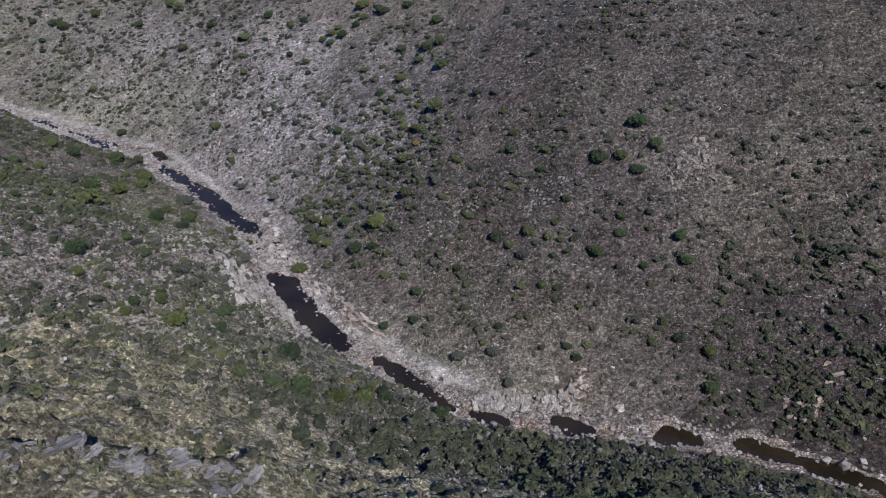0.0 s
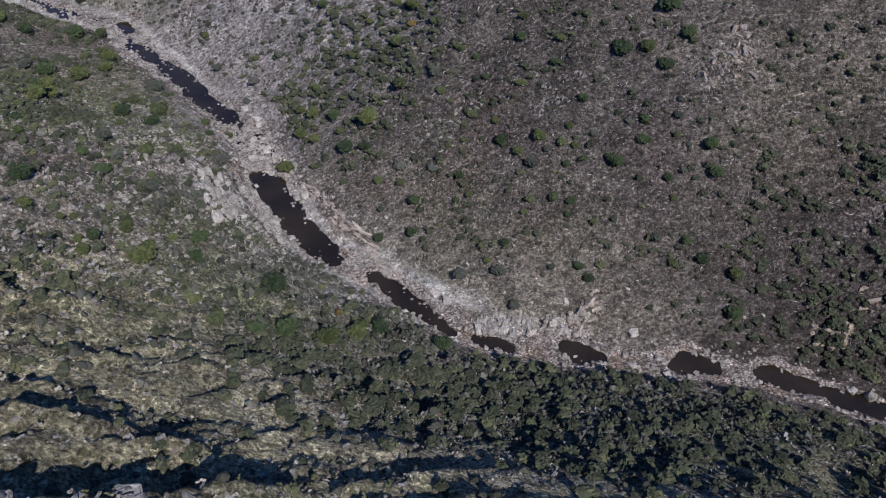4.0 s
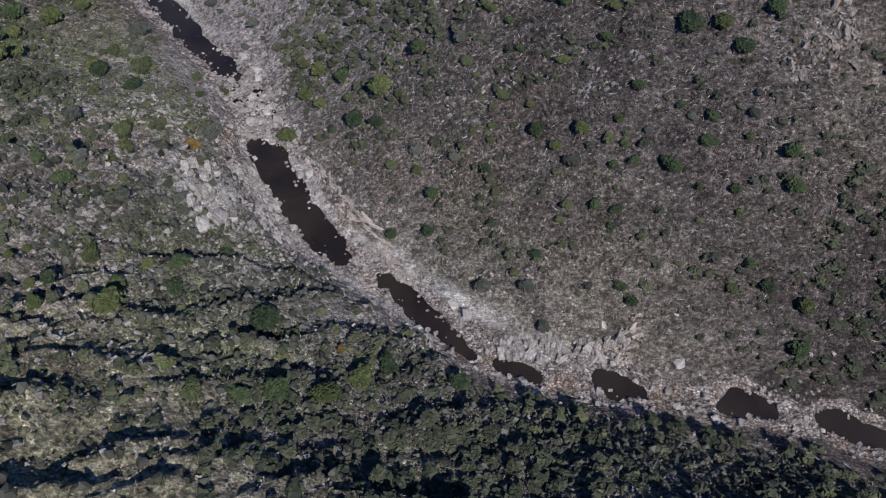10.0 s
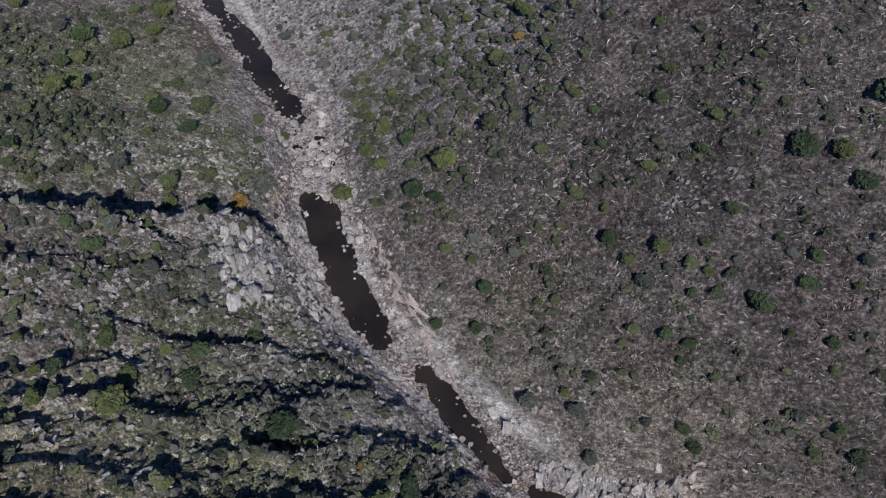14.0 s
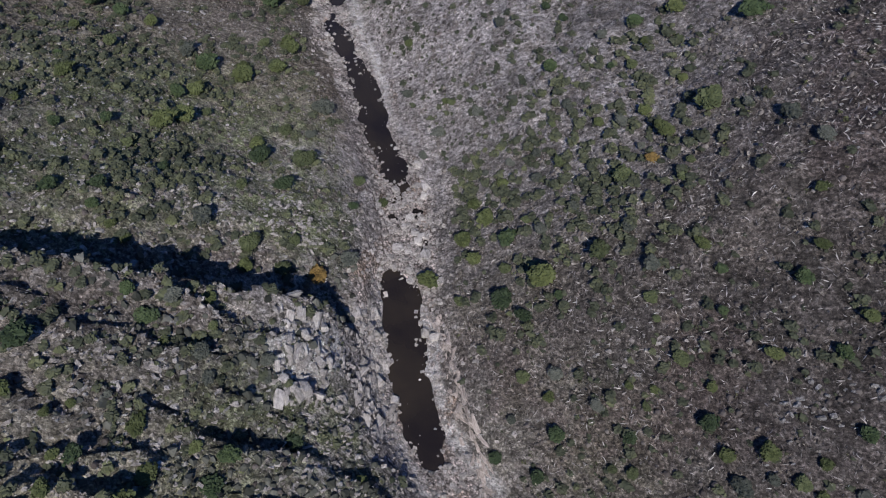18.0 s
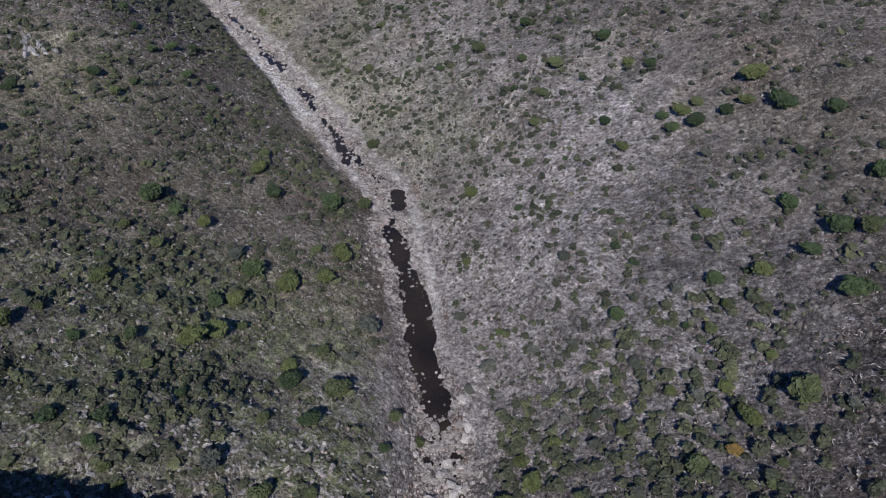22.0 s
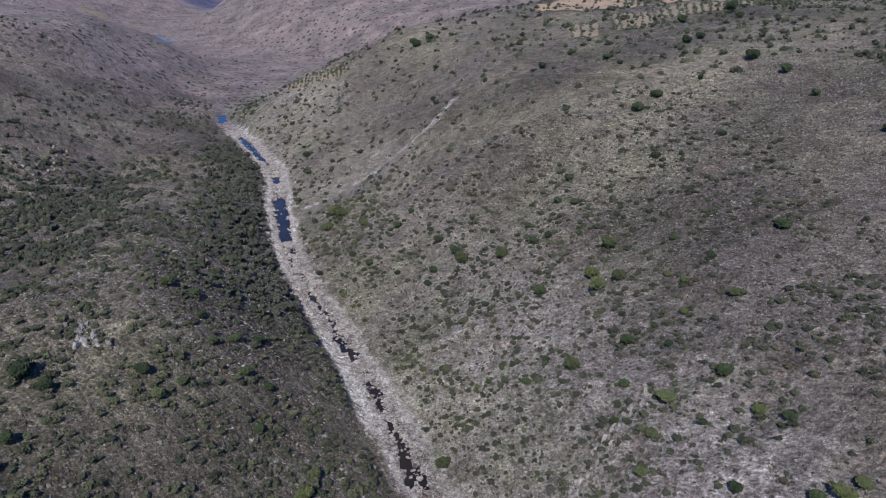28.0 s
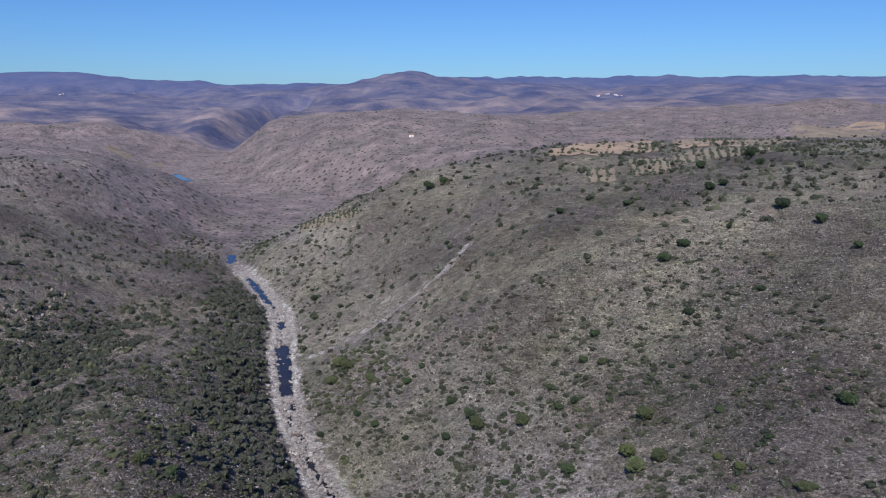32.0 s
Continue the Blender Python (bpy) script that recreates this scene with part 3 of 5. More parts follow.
def sheet(name, rows, mat):
    i = idx[rows]
    quads = np.stack([i[:-1, :-1], i[1:, :-1], i[1:, 1:], i[:-1, 1:]], -1).reshape(-1, 4)
    used = i.ravel()
    me = mesh_from(name, np.stack([gx, gy, gz], 1)[used], quads - used[0], [mat], True)
    return new(name, me), used


def gully_distance(x, y):
    """Distance to the pale dry gully of the farther sunny slope."""
    out = np.full(len(x), 99.0)
    line = curve([(-345, 432), (-338, 440), (-326, 453), (-318, 462), (-310, 478), (-300, 493), (-303, 515)], 6)
    near = (x < -280) & (x > -370) & (y > 410) & (y < 545)
    if near.any():
        out[near] = np.hypot(x[near, None] - line[:, 0], y[near, None] - line[:, 1]).min(1)
    return out


def cover_masks(x, y, s, d, side):
    """Low green cover, and pale washed rock along the river's bed, each from 0 to 1."""
    left = side < 0
    lush = np.where(left, 1.1 * ease(s, 168, 190) * (1 - 0.9 * ease(s, 225, 275)) * ease(d, 9, 18) + 0.8 * (1 - ease(s, 150, 172)) * ease(d, 9, 16) * (1 - 0.7 * ease(d, 38, 60)),
                    0.25 * ease(s, 60, 90) * (1 - ease(d, 20, 40)) * (1 - ease(s, 140, 160)) + 0.4 * ease(s, 262, 300) * (1 - 0.4 * ease(s, 420, 520)) * (1 - 0.6 * ease(d, 20, 55)) + 0.18 * ease(s, 330, 420))
    lush = lush * (0.78 + 0.7 * bumps(x, y, 19, 47) + 0.35 * bumps(x, y, 6, 48))
    rim = np.abs(d + 1.3 * bumps(x, y, 16, 49) + 0.8 * bumps(x, y, 5, 50) - np.where(left, 4.8, 5.4) - 0.8 * ease(s, 470, 560))
    pale = (1 - ease(rim, 0.8, 2.2)) * np.where(left, ease(s, 280, 320), 0.7 * ease(s, 225, 260) + 0.3 * ease(s, 300, 340)) * (1 - ease(s, 780, 840)) * np.clip(0.65 + 0.9 * bumps(s, 9 * side, 22, 51), 0, 1)
    slab = (1 - ease(np.abs(s - 388), 26, 42)) * left * (1 - ease(np.abs(d - 6.0 + 1.2 * bumps(x, y, 8, 52)), 2.2, 3.6))
    slab = np.maximum(slab, 0.4 * (1 - ease(gully_distance(x, y) + 0.8 * bumps(x, y, 9, 56), 1.2, 3.2)))
    wash = 0.62 * (1 - ease(np.abs(d - 5.8 + 1.2 * bumps(x, y, 9, 57)), 0.8, 2.3)) * np.where(left, 0.6 * ease(s, 105, 118) * (1 - ease(s, 178, 195)), ease(s, 92, 108) * (1 - ease(s, 168, 185)))
    slab = np.maximum(slab, wash)
    bank = 0.4 * (1 - ease(np.hypot((x - 20) / 14, (y - 132) / 2.6) + 0.6 * bumps(x, y, 6, 53) + 0.4 * bumps(x, y, 2.5, 55), 0.4, 1.1))
    crag = 0.75 * (1 - ease(np.hypot((x + 56) / 6.5, (y - 157) / 9.5) + 0.35 * bumps(x, y, 5, 54), 0.5, 1.1)) * left
    return np.clip(lush, 0, 1), np.clip(np.maximum(np.maximum(pale, slab), np.maximum(bank, crag)), 0, 1)


def zone_masks(x, y, s, d, side):
    """Bare river bank, grass, and bare schist, each from 0 to 1."""
    edge = d + 2.2 * bumps(x, y, 14, 41) + 1.5 * bumps(x, y, 5, 42)
    half = np.where(side < 0, 3.4, 2.6) * (0.35 + 0.65 * ease(s, 20, 80)) + 3.6 * ease(np.abs(s - 195), 34, 14) + np.where(side < 0, 0.9, 1.0) * ease(s, 215, 330) + 1.2 * ease(s, 470, 560)
    wet = np.minimum(edge - half, shore(x, y) - np.where(side < 0, 3.4, 2.4) * (0.35 + 0.65 * ease(s, 20, 80)) + 1.6 * bumps(x, y, 9, 45) + 0.8 * bumps(x, y, 3.5, 46))
    bank = (1 - ease(wet, 0, 1.8)) * (1 - ease(s, 820, 880))
    left = side < 0
    grass = np.where(left, (0.5 + 0.55 * ease(d, 45, 70)) * ease(d, 16, 45) * (1 - ease(s, 136, 158)) * ease(s, -40, 30) + 0.3 * ease(s, 180, 250) * (1 - ease(s, 330, 420)),
                     0.06 * ease(s, 158, 172) * (1 - ease(s, 200, 215)) * (1 - ease(d, 40, 80)) + 0.07 * ease(s, 225, 270) * (1 - ease(d, 60, 100)) + 0.06 * ease(s, 330, 460) * (1 - 0.7 * ease(s, 700, 900)))
    scree = np.where(left, ease(s, 90, 120) * (1 - ease(s, 215, 250)) * (0.25 + 0.8 * (1 - ease(d, 18, 40))) * (1 - 0.8 * ease(d, 46, 56) * (1 - ease(s, 140, 160))),
                     1.0 * ease(s, 165, 195) * (1 - 0.35 * ease(s, 268, 300)) * (1 - 0.6 * ease(s, 360, 460)) * (1 - 0.85 * ease(d, 50, 85)) + 0.3 * ease(s, 20, 60) * (1 - ease(s, 130, 190)) * (0.15 + 0.85 * (1 - ease(d, 10, 22))))
    gully = gully_distance(x, y)
    bank = np.maximum(bank, 1.0 * (1 - ease(gully + 2 * bumps(x, y, 9, 44), 1.5, 5)))
    heath = np.where(left, 0.55 * ease(s, 225, 260) * (1 - 0.6 * ease(s, 330, 400)) + 0.8 * (1 - ease(s, 150, 170)) * ease(d, 12, 20) * (1 - ease(d, 44, 56)), 0.2 * (1 - ease(s, 160, 195)) + 0.4 * (1 - ease(s, 100, 145)) * (1 - ease(d, 34, 50)) + 1.0 * (1 - ease(s, 95, 150)) * ease(d, 38, 62) + 0.8 * (1 - ease(s, 25, 85)) + 0.25 * ease(d, 60, 100) * ease(s, 175, 240) + 0.15 * ease(s, 360, 480) + 0.4 * ease(s, 640, 900))
    return bank, np.clip(grass + 0.25 * bumps(x, y, 40, 43), 0, 1), np.clip(scree, 0, 1), np.clip(heath, 0, 1)


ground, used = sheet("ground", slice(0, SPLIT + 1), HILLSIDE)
tagged(ground, "dry stony hillsides of grey schist, scrub and straw-coloured grass", "ground", kind="structure")
masks = zone_masks(gx[used], gy[used], gs[used], gd[used], gside[used])
zones = ground.data.attributes.new("zones", "FLOAT_COLOR", "POINT")
zones.data.foreach_set("color", np.stack(masks, 1).astype(np.float32).ravel())
lush, pale = cover_masks(gx[used], gy[used], gs[used], gd[used], gside[used])
for mask_name, values in (("lush", lush), ("pale", pale), ("rocky", np.where(gside[used] < 0, 1.0, 0.75) * (1 - 0.8 * ease(gs[used], 165, 230))), ("plateau", ease(gu.ravel()[used], 700, 950))):
    mask = ground.data.attributes.new(mask_name, "FLOAT", "POINT")
    mask.data.foreach_set("value", values.astype(np.float32))
# drives the painted haze and the shrub dots of the farther ground
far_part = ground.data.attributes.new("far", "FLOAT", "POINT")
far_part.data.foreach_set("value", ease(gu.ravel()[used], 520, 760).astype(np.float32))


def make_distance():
    """Far wooded hills, with blue haze painted into their colour and a faint glow."""
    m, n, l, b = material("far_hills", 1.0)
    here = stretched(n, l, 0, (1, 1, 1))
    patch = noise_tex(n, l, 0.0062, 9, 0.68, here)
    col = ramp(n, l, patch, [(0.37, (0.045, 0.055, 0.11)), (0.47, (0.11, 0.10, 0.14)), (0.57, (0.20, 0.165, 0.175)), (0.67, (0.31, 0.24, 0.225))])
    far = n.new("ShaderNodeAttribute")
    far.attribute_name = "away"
    # base colour turns blue with distance, as painted haze
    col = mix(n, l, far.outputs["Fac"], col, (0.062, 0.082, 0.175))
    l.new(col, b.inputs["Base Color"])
    # faint blue glow added to the hills to stand for haze
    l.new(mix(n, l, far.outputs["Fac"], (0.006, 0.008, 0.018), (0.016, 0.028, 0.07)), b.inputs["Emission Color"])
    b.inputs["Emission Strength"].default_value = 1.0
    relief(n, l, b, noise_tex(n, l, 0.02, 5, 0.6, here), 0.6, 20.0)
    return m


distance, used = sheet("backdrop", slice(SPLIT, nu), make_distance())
tagged(distance, "distant wooded hills with blue and purple haze painted into their colour", "hills", kind="structure")
# strength of the painted haze and glow, by distance
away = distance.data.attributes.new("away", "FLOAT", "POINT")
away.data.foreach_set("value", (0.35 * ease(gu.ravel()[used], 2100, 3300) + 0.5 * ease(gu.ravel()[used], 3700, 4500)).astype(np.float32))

# ---- water ----
wv, wf = [], []
for k, p in enumerate(LINE[ALONG < 872]):
    t = LINE[min(k + 1, len(LINE) - 1)] - LINE[max(k - 1, 0)]
    t = np.array([-t[1], t[0]]) / np.hypot(*t)
    half, wz = 9 if k < 100 else 5.5, level((p - U0) @ AHEAD)
    wv += [(*(p - half * t), wz), (*(p + half * t), wz)]
    if k:
        wf.append((2 * k - 2, 2 * k, 2 * k + 1, 2 * k - 1))
water = new("water", mesh_from("water", np.array(wv), np.array(wf)[:, ::-1], [WATER], True))
tagged(water, "still dark river water in pools between rocks", "river", kind="structure")
wv, wf = [], []
for k, p in enumerate(LINE[(ALONG > REACH0) & (ALONG < REACH1)]):
    wv += [(p[0] - 3, p[1] - 10, -13.0), (p[0] + 3, p[1] + 10, -13.0)]
    if k:
        wf.append((2 * k - 2, 2 * k, 2 * k + 1, 2 * k - 1))
reservoir = new("reservoir", mesh_from("reservoir", np.array(wv), np.array(wf)[:, ::-1], [WATER], True))
tagged(reservoir, "calm blue reach of a larger river in the distance", "river", kind="structure")


# ---- shapes of plants and stones ----
def ico(level):
    bm = bmesh.new()
    bmesh.ops.create_icosphere(bm, subdivisions=level, radius=1.0)
    v, f = np.array([p.co for p in bm.verts]), np.array([[q.index for q in p.verts] for p in bm.faces])
    bm.free()
    return v, f


ICO1, ICO2 = ico(1), ico(2)
CUBE = (np.array([(x, y, z) for z in (-0.6, 0.6) for y in (-0.6, 0.6) for x in (-0.6, 0.6)]),
        np.array([(0, 2, 3), (0, 3, 1), (4, 5, 7), (4, 7, 6), (0, 1, 5), (0, 5, 4), (2, 6, 7), (2, 7, 3), (0, 4, 6), (0, 6, 2), (1, 3, 7), (1, 7, 5)]))


def crown_shape(rng, tufts, core, size=0.10, flat=0.78):
    """A lumpy crown, 1 wide, that stands on the origin: a core and many small tufts of leaves round it."""
    lobes = rng.normal(size=(7, 3))
    lobes[:, 2] = np.abs(lobes[:, 2]) * 0.7
    lobes /= np.linalg.norm(lobes, axis=1)[:, None]
    heft = rng.uniform(0.08, 0.3, 7)

    def reach(q):
        return 0.34 + ((np.maximum(q @ lobes.T, 0) ** 5) * heft).sum(1) * 0.55

    squash = np.array([1.0, rng.uniform(0.82, 1.0), flat])
    cv, cf = core
    cv = cv * (reach(cv) * 0.9)[:, None] * squash + (0, 0, 0.36 * flat)
    q = rng.normal(size=(tufts, 3))
    q[:, 2] += 0.35
    q /= np.linalg.norm(q, axis=1)[:, None]
    c = q * (reach(q) * rng.uniform(0.86, 1.1, tufts))[:, None] * squash + (0, 0, 0.36 * flat)
    a = np.cross(q, rng.normal(size=(tufts, 3)))
    a /= np.linalg.norm(a, axis=1)[:, None]
    b = np.cross(q, a)
    w = rng.uniform(0.6, 1.35, tufts)[:, None] * size
    peak = c + q * w * 0.55
    rim = [c + w * (a * math.cos(t) + b * math.sin(t)) - q * w * rng.uniform(0.1, 0.5, (tufts, 1)) for t in (0.3, 2.3, 4.4)]
    tv = np.stack([peak, *rim], 1).reshape(-1, 3)
    k = 4 * np.arange(tufts)[:, None]
    tf = np.concatenate([k + (0, 1, 2), k + (0, 2, 3), k + (0, 3, 1)])
    v = np.vstack([cv, tv])
    v[:, 2] = np.maximum(v[:, 2], 0.0)
    return v, np.vstack([cf, tf + len(cv)])


def tussock_shape(rng, blades):
    """A low dry shrub, 1 wide: twiggy sprays round a middle."""
    v, f = [], []
    for k in range(blades):
        t, up = rng.uniform(0, 6.283), rng.uniform(0.15, 1.1)
        d = np.array([math.cos(t) * math.cos(up), math.sin(t) * math.cos(up), math.sin(up)])
        s = np.cross(d, rng.normal(size=3))
        s /= np.linalg.norm(s)
        n = rng.uniform(0.35, 0.55)
        v += [d * 0.08 - s * 0.05, d * n * 0.7 - s * 0.15, d * n, d * n * 0.7 + s * 0.15]
        f += [(4 * k, 4 * k + 1, 4 * k + 2), (4 * k, 4 * k + 2, 4 * k + 3)]
    return np.array(v), np.array(f)


def broken_block(rng, extra):
    """A sharp-edged block, about 2 wide: the hull of a skewed box and a few more points."""
    p = np.array([(x, y, z) for x in (-1, 1) for y in (-1, 1) for z in (-1, 1)]) * rng.uniform(0.6, 1.0, (8, 3)) + rng.normal(0, 0.12, (8, 3))
    q = rng.normal(size=(extra, 3))
    q *= rng.uniform(0.9, 1.25, (extra, 1)) / np.linalg.norm(q, axis=1)[:, None]
    bm = bmesh.new()
    for c in np.vstack([p, q]):
        bm.verts.new(c * 0.85)
    bmesh.ops.convex_hull(bm, input=bm.verts)
    bmesh.ops.delete(bm, geom=[c for c in bm.verts if not c.link_faces], context="VERTS")
    bmesh.ops.triangulate(bm, faces=bm.faces)
    bm.verts.index_update()
    out = np.array([c.co for c in bm.verts]), np.array([[c.index for c in t.verts] for t in bm.faces])
    bm.free()
    return out


def strewn(name, shapes, x, y, z, size, mats, tone=None, tall=1.0, turn=None, stretch=None, tip=0.0, seed=0):
    """Many copies of a few shapes, joined in one mesh."""
    rng = np.random.default_rng(seed)
    n = len(x)
    kind = rng.integers(0, len(shapes), n)
    turn = rng.uniform(0, 6.283, n) if turn is None else turn
    verts, faces, tones, at = [], [], [], 0
    for k, (sv, sf) in enumerate(shapes):
        m = np.flatnonzero(kind == k)
        if not len(m):
            continue
        p = np.repeat(sv[None], len(m), 0) * size[m, None, None]
        if stretch is not None:
            p = p * stretch[m, None, :]
        p[:, :, 2] *= np.broadcast_to(tall, n)[m, None]
        if tip:
            ta = rng.normal(0, tip, len(m))[:, None]
            p[:, :, 0], p[:, :, 2] = p[:, :, 0] * np.cos(ta) - p[:, :, 2] * np.sin(ta), p[:, :, 0] * np.sin(ta) + p[:, :, 2] * np.cos(ta)
        c, s = np.cos(turn[m])[:, None], np.sin(turn[m])[:, None]
        q = np.stack([p[:, :, 0] * c - p[:, :, 1] * s + x[m, None], p[:, :, 0] * s + p[:, :, 1] * c + y[m, None], p[:, :, 2] + z[m, None]], 2)
        verts.append(q.reshape(-1, 3))
        faces.append((sf[None] + (at + np.arange(len(m)) * len(sv))[:, None, None]).reshape(-1, 3))
        at += len(m) * len(sv)
        if tone is not None:
            tones.append(np.repeat(tone[m], len(sv)))
    me = mesh_from(name, np.vstack(verts), np.vstack(faces), mats)
    if tone is not None:
        a = me.attributes.new("tone", "FLOAT", "POINT")
        a.data.foreach_set("value", np.concatenate(tones).astype(np.float32))
    return new(name, me)


def candidates(n, u0, u1, v0, v1, seed):
    rng = np.random.default_rng(seed)
    u, v = rng.uniform(u0, u1, n), rng.uniform(v0, v1, n)
    x, y = U0[0] + u * AHEAD[0] + v * ASIDE[0], U0[1] + u * AHEAD[1] + v * ASIDE[1]
    return (x, y, *land(x, y), rng)


def kept(mask, *arrays):
    return [a[mask] for a in arrays]



# ---- single bushes and trees: x, y, width of the crown ----
GREY_A = [(-72.2, 132.5, 1.8), (25, 141.5, 2.5), (12.3, 142.8, 4.3), (49.6, 143.6, 3.5), (3, 144.8, 4.3), (-66.2, 146.2, 3.9), (-74.4, 151.5, 4.4), (-59.1, 151.8, 3.3),
    (57.1, 158.3, 2.1), (21, 162.3, 4.1), (24.6, 164, 2.6), (36, 164.8, 2.5), (43.9, 165.2, 2.5), (-3.4, 170, 2.9), (-87.2, 173.5, 5.3), (-12.3, 174.3, 3.4),
    (-63.2, 186.2, 5), (-2.6, 192.7, 3.8), (-8.8, 201, 3.3), (-25.7, 203.4, 3.3), (-20.8, 207.6, 3), (16.3, 213.3, 3.7), (-31.2, 216.3, 3.7), (10.9, 219.6, 4.3),
    (-33.4, 222.2, 2.8), (-129.2, 222.5, 5.3), (4.1, 224, 3), (-16.9, 225.5, 3.3), (-94.1, 228.2, 6.9), (-30.3, 231.8, 3.5), (-53.2, 235.5, 4.1), (-28.5, 246.8, 3.2)
    ]
GREY_B = [(-55.6, 255.7, 3.6), (-46.8, 260.7, 2.8)]
YELLOW_A = [(-25.1, 110.8, 5.3), (-20.1, 116.2, 5.6), (-68.9, 116.9, 3.6), (-59.9, 119.5, 5.5), (-72.1, 121.4, 2.5), (-33.4, 123.7, 3.8), (-61.1, 125.1, 4.4), (-81.5, 125.2, 3.5),
    (-76, 125.6, 2.3), (-75.3, 128.8, 1.9), (-66.9, 130.6, 3.9), (-59.2, 132.8, 2.9), (67, 135.2, 4.4), (-37.3, 142.9, 2.6), (-72.4, 144.8, 2.8), (9.8, 145.8, 2.6),
    (53.5, 149.7, 2.2), (-71.9, 155.8, 3.3), (-93.4, 160.4, 3), (31.4, 163.4, 2.7), (17.9, 165.7, 3.3), (22.9, 167.1, 4.1), (30, 167.1, 2.6), (-128.8, 169.4, 5.1),
    (-77.1, 170, 4), (-12.2, 170.8, 3), (0.4, 173.7, 2), (4.8, 173.7, 2), (12.7, 175.1, 2.5), (49.2, 178.5, 4.7), (19.1, 180, 3.1), (29.1, 185.7, 3.1)]
YELLOW_B = [(-132.9, 190.7, 4.6), (-21.4, 191.7, 6.6), (-47.9, 193.2, 5.3), (20.6, 195.8, 3), (4.3, 196.6, 3.3), (-38.7, 198.5, 4.5), (-111.2, 199.1, 6.3), (-43.7, 203.3, 5.4),
    (18, 204.3, 2.7), (-146, 207.6, 3.3), (-39.9, 208.4, 5.4), (-68, 210, 3.5), (-117.2, 210.5, 4.8), (-44.5, 212.4, 3.6), (-38.9, 216.5, 3.3), (-8.5, 221.7, 4.8),
    (-140.6, 224.7, 4.2), (-114.9, 225.3, 7.1), (-22.1, 226.7, 3.1), (-13.4, 227.4, 3.5), (-110.5, 233.7, 5.8), (-8.5, 234, 2.7), (-18.6, 243.3, 3.2), (-113.8, 244.9, 6.1),
    (-14.8, 250.6, 4.7), (-151.2, 255.7, 5.5), (-29.1, 264.4, 3.6), (-93.7, 280.4, 4.8), (-54.8, 285.3, 3.6), (-44, 292.6, 4.6), (-31, 293.9, 4.2), (-32.1, 301.1, 6.5)
    ]
YELLOW_C = [(-64.8, 313.8, 4.1), (-107.6, 366.2, 3), (-134, 369.2, 5.8)]
DARK_A = [(-32.3, 109.4, 6.1), (-69.5, 122.9, 3.7), (-37.7, 125.6, 7), (-54.4, 128.7, 5.1), (-84.5, 132.7, 6.2), (-54.2, 134, 3.9), (33.8, 138.5, 3.6), (59.7, 138.5, 4.4),
    (31.7, 140.9, 3), (56.2, 142.2, 3.3), (-75.8, 146.4, 4.2), (14.1, 148.1, 2.8), (-79.6, 148.3, 3.6), (29.4, 150.6, 2.1), (62.8, 151.9, 4.9), (30, 153.1, 3.2),
    (52.3, 153.1, 3), (25.9, 154.3, 3.2), (29.8, 156.8, 1.6), (62, 156.8, 4.2), (-9.4, 157.9, 3.6), (40.3, 158.5, 4.9), (29.3, 160.3, 2.6), (33.4, 160.4, 2.6),
    (47.2, 160.8, 3.6), (47.6, 164.7, 3.4), (-8.4, 164.9, 4.1), (3.5, 166.3, 3.2), (41.6, 167.5, 2), (13.8, 170, 4.3), (33.5, 171.3, 3.4), (53.2, 174.2, 5.1)
    ]
DARK_B = [(43.1, 179.6, 6.4), (27.3, 180.8, 3.1), (-22.4, 184.6, 4.1), (54.6, 186, 6.3), (10.6, 186.2, 2.3), (-28.4, 188.3, 6.1), (19.6, 191.2, 3.5), (8.5, 192.7, 2.6),
    (-83.3, 194.3, 5.2), (-93.3, 199.6, 6.1), (-32.8, 202.3, 4.6), (-118.7, 205.9, 4.8), (-184.3, 207.1, 4.3), (-206.3, 219.9, 7), (-198.6, 221.5, 4.7), (-154.5, 221.7, 6.9),
    (-123.4, 221.9, 7.1), (-146.9, 222.5, 5.4), (-38, 241.6, 4.4), (-0.5, 245.1, 5.6), (-22.2, 249, 4.3), (-140.9, 250.1, 5.9), (-8.1, 253.8, 4.2), (-39.4, 254.3, 2.5),
    (-45.1, 258.3, 2.8), (-5.3, 258.9, 5.9), (-130.9, 262.7, 7.6), (-14.9, 265.2, 4.9), (-76.2, 273.7, 2.7), (-44.6, 288.4, 4.2), (-39.8, 289.4, 5.5), (-23.1, 290.9, 6.1)
    ]
DARK_C = [(-34.3, 291.2, 4.2), (-48.4, 292.5, 3.6), (-62.8, 294.2, 4), (-58.4, 311.2, 4.2), (-100.1, 322.7, 3.6), (-75.8, 323.3, 4.9), (-94, 335.1, 3.1), (-149.4, 362.8, 5.6),
    (-151.4, 378.2, 2.4), (-203.1, 385.3, 4.9), (-167.5, 388.4, 3.6), (-164.4, 392.8, 4.2), (-83.7, 393.2, 5.8), (-152, 394.5, 3.2), (-191.7, 395.5, 3.1),
    (-178.4, 401.1, 3.9), (-252.1, 405, 5.1), (-138.9, 412.7, 2.6), (-249.6, 412.8, 4.1), (-67.9, 452.6, 5.2), (-124.5, 456.5, 4.1), (-155.7, 513.4, 4), (-119.2, 517.2, 6.4),
    (-324, 522, 4.4), (-140.1, 537, 8.9), (-217.2, 540.6, 5.6), (-182.1, 582.3, 7.2), (-182.6, 648.8, 6.9), (-235.2, 917.8, 6.5)]
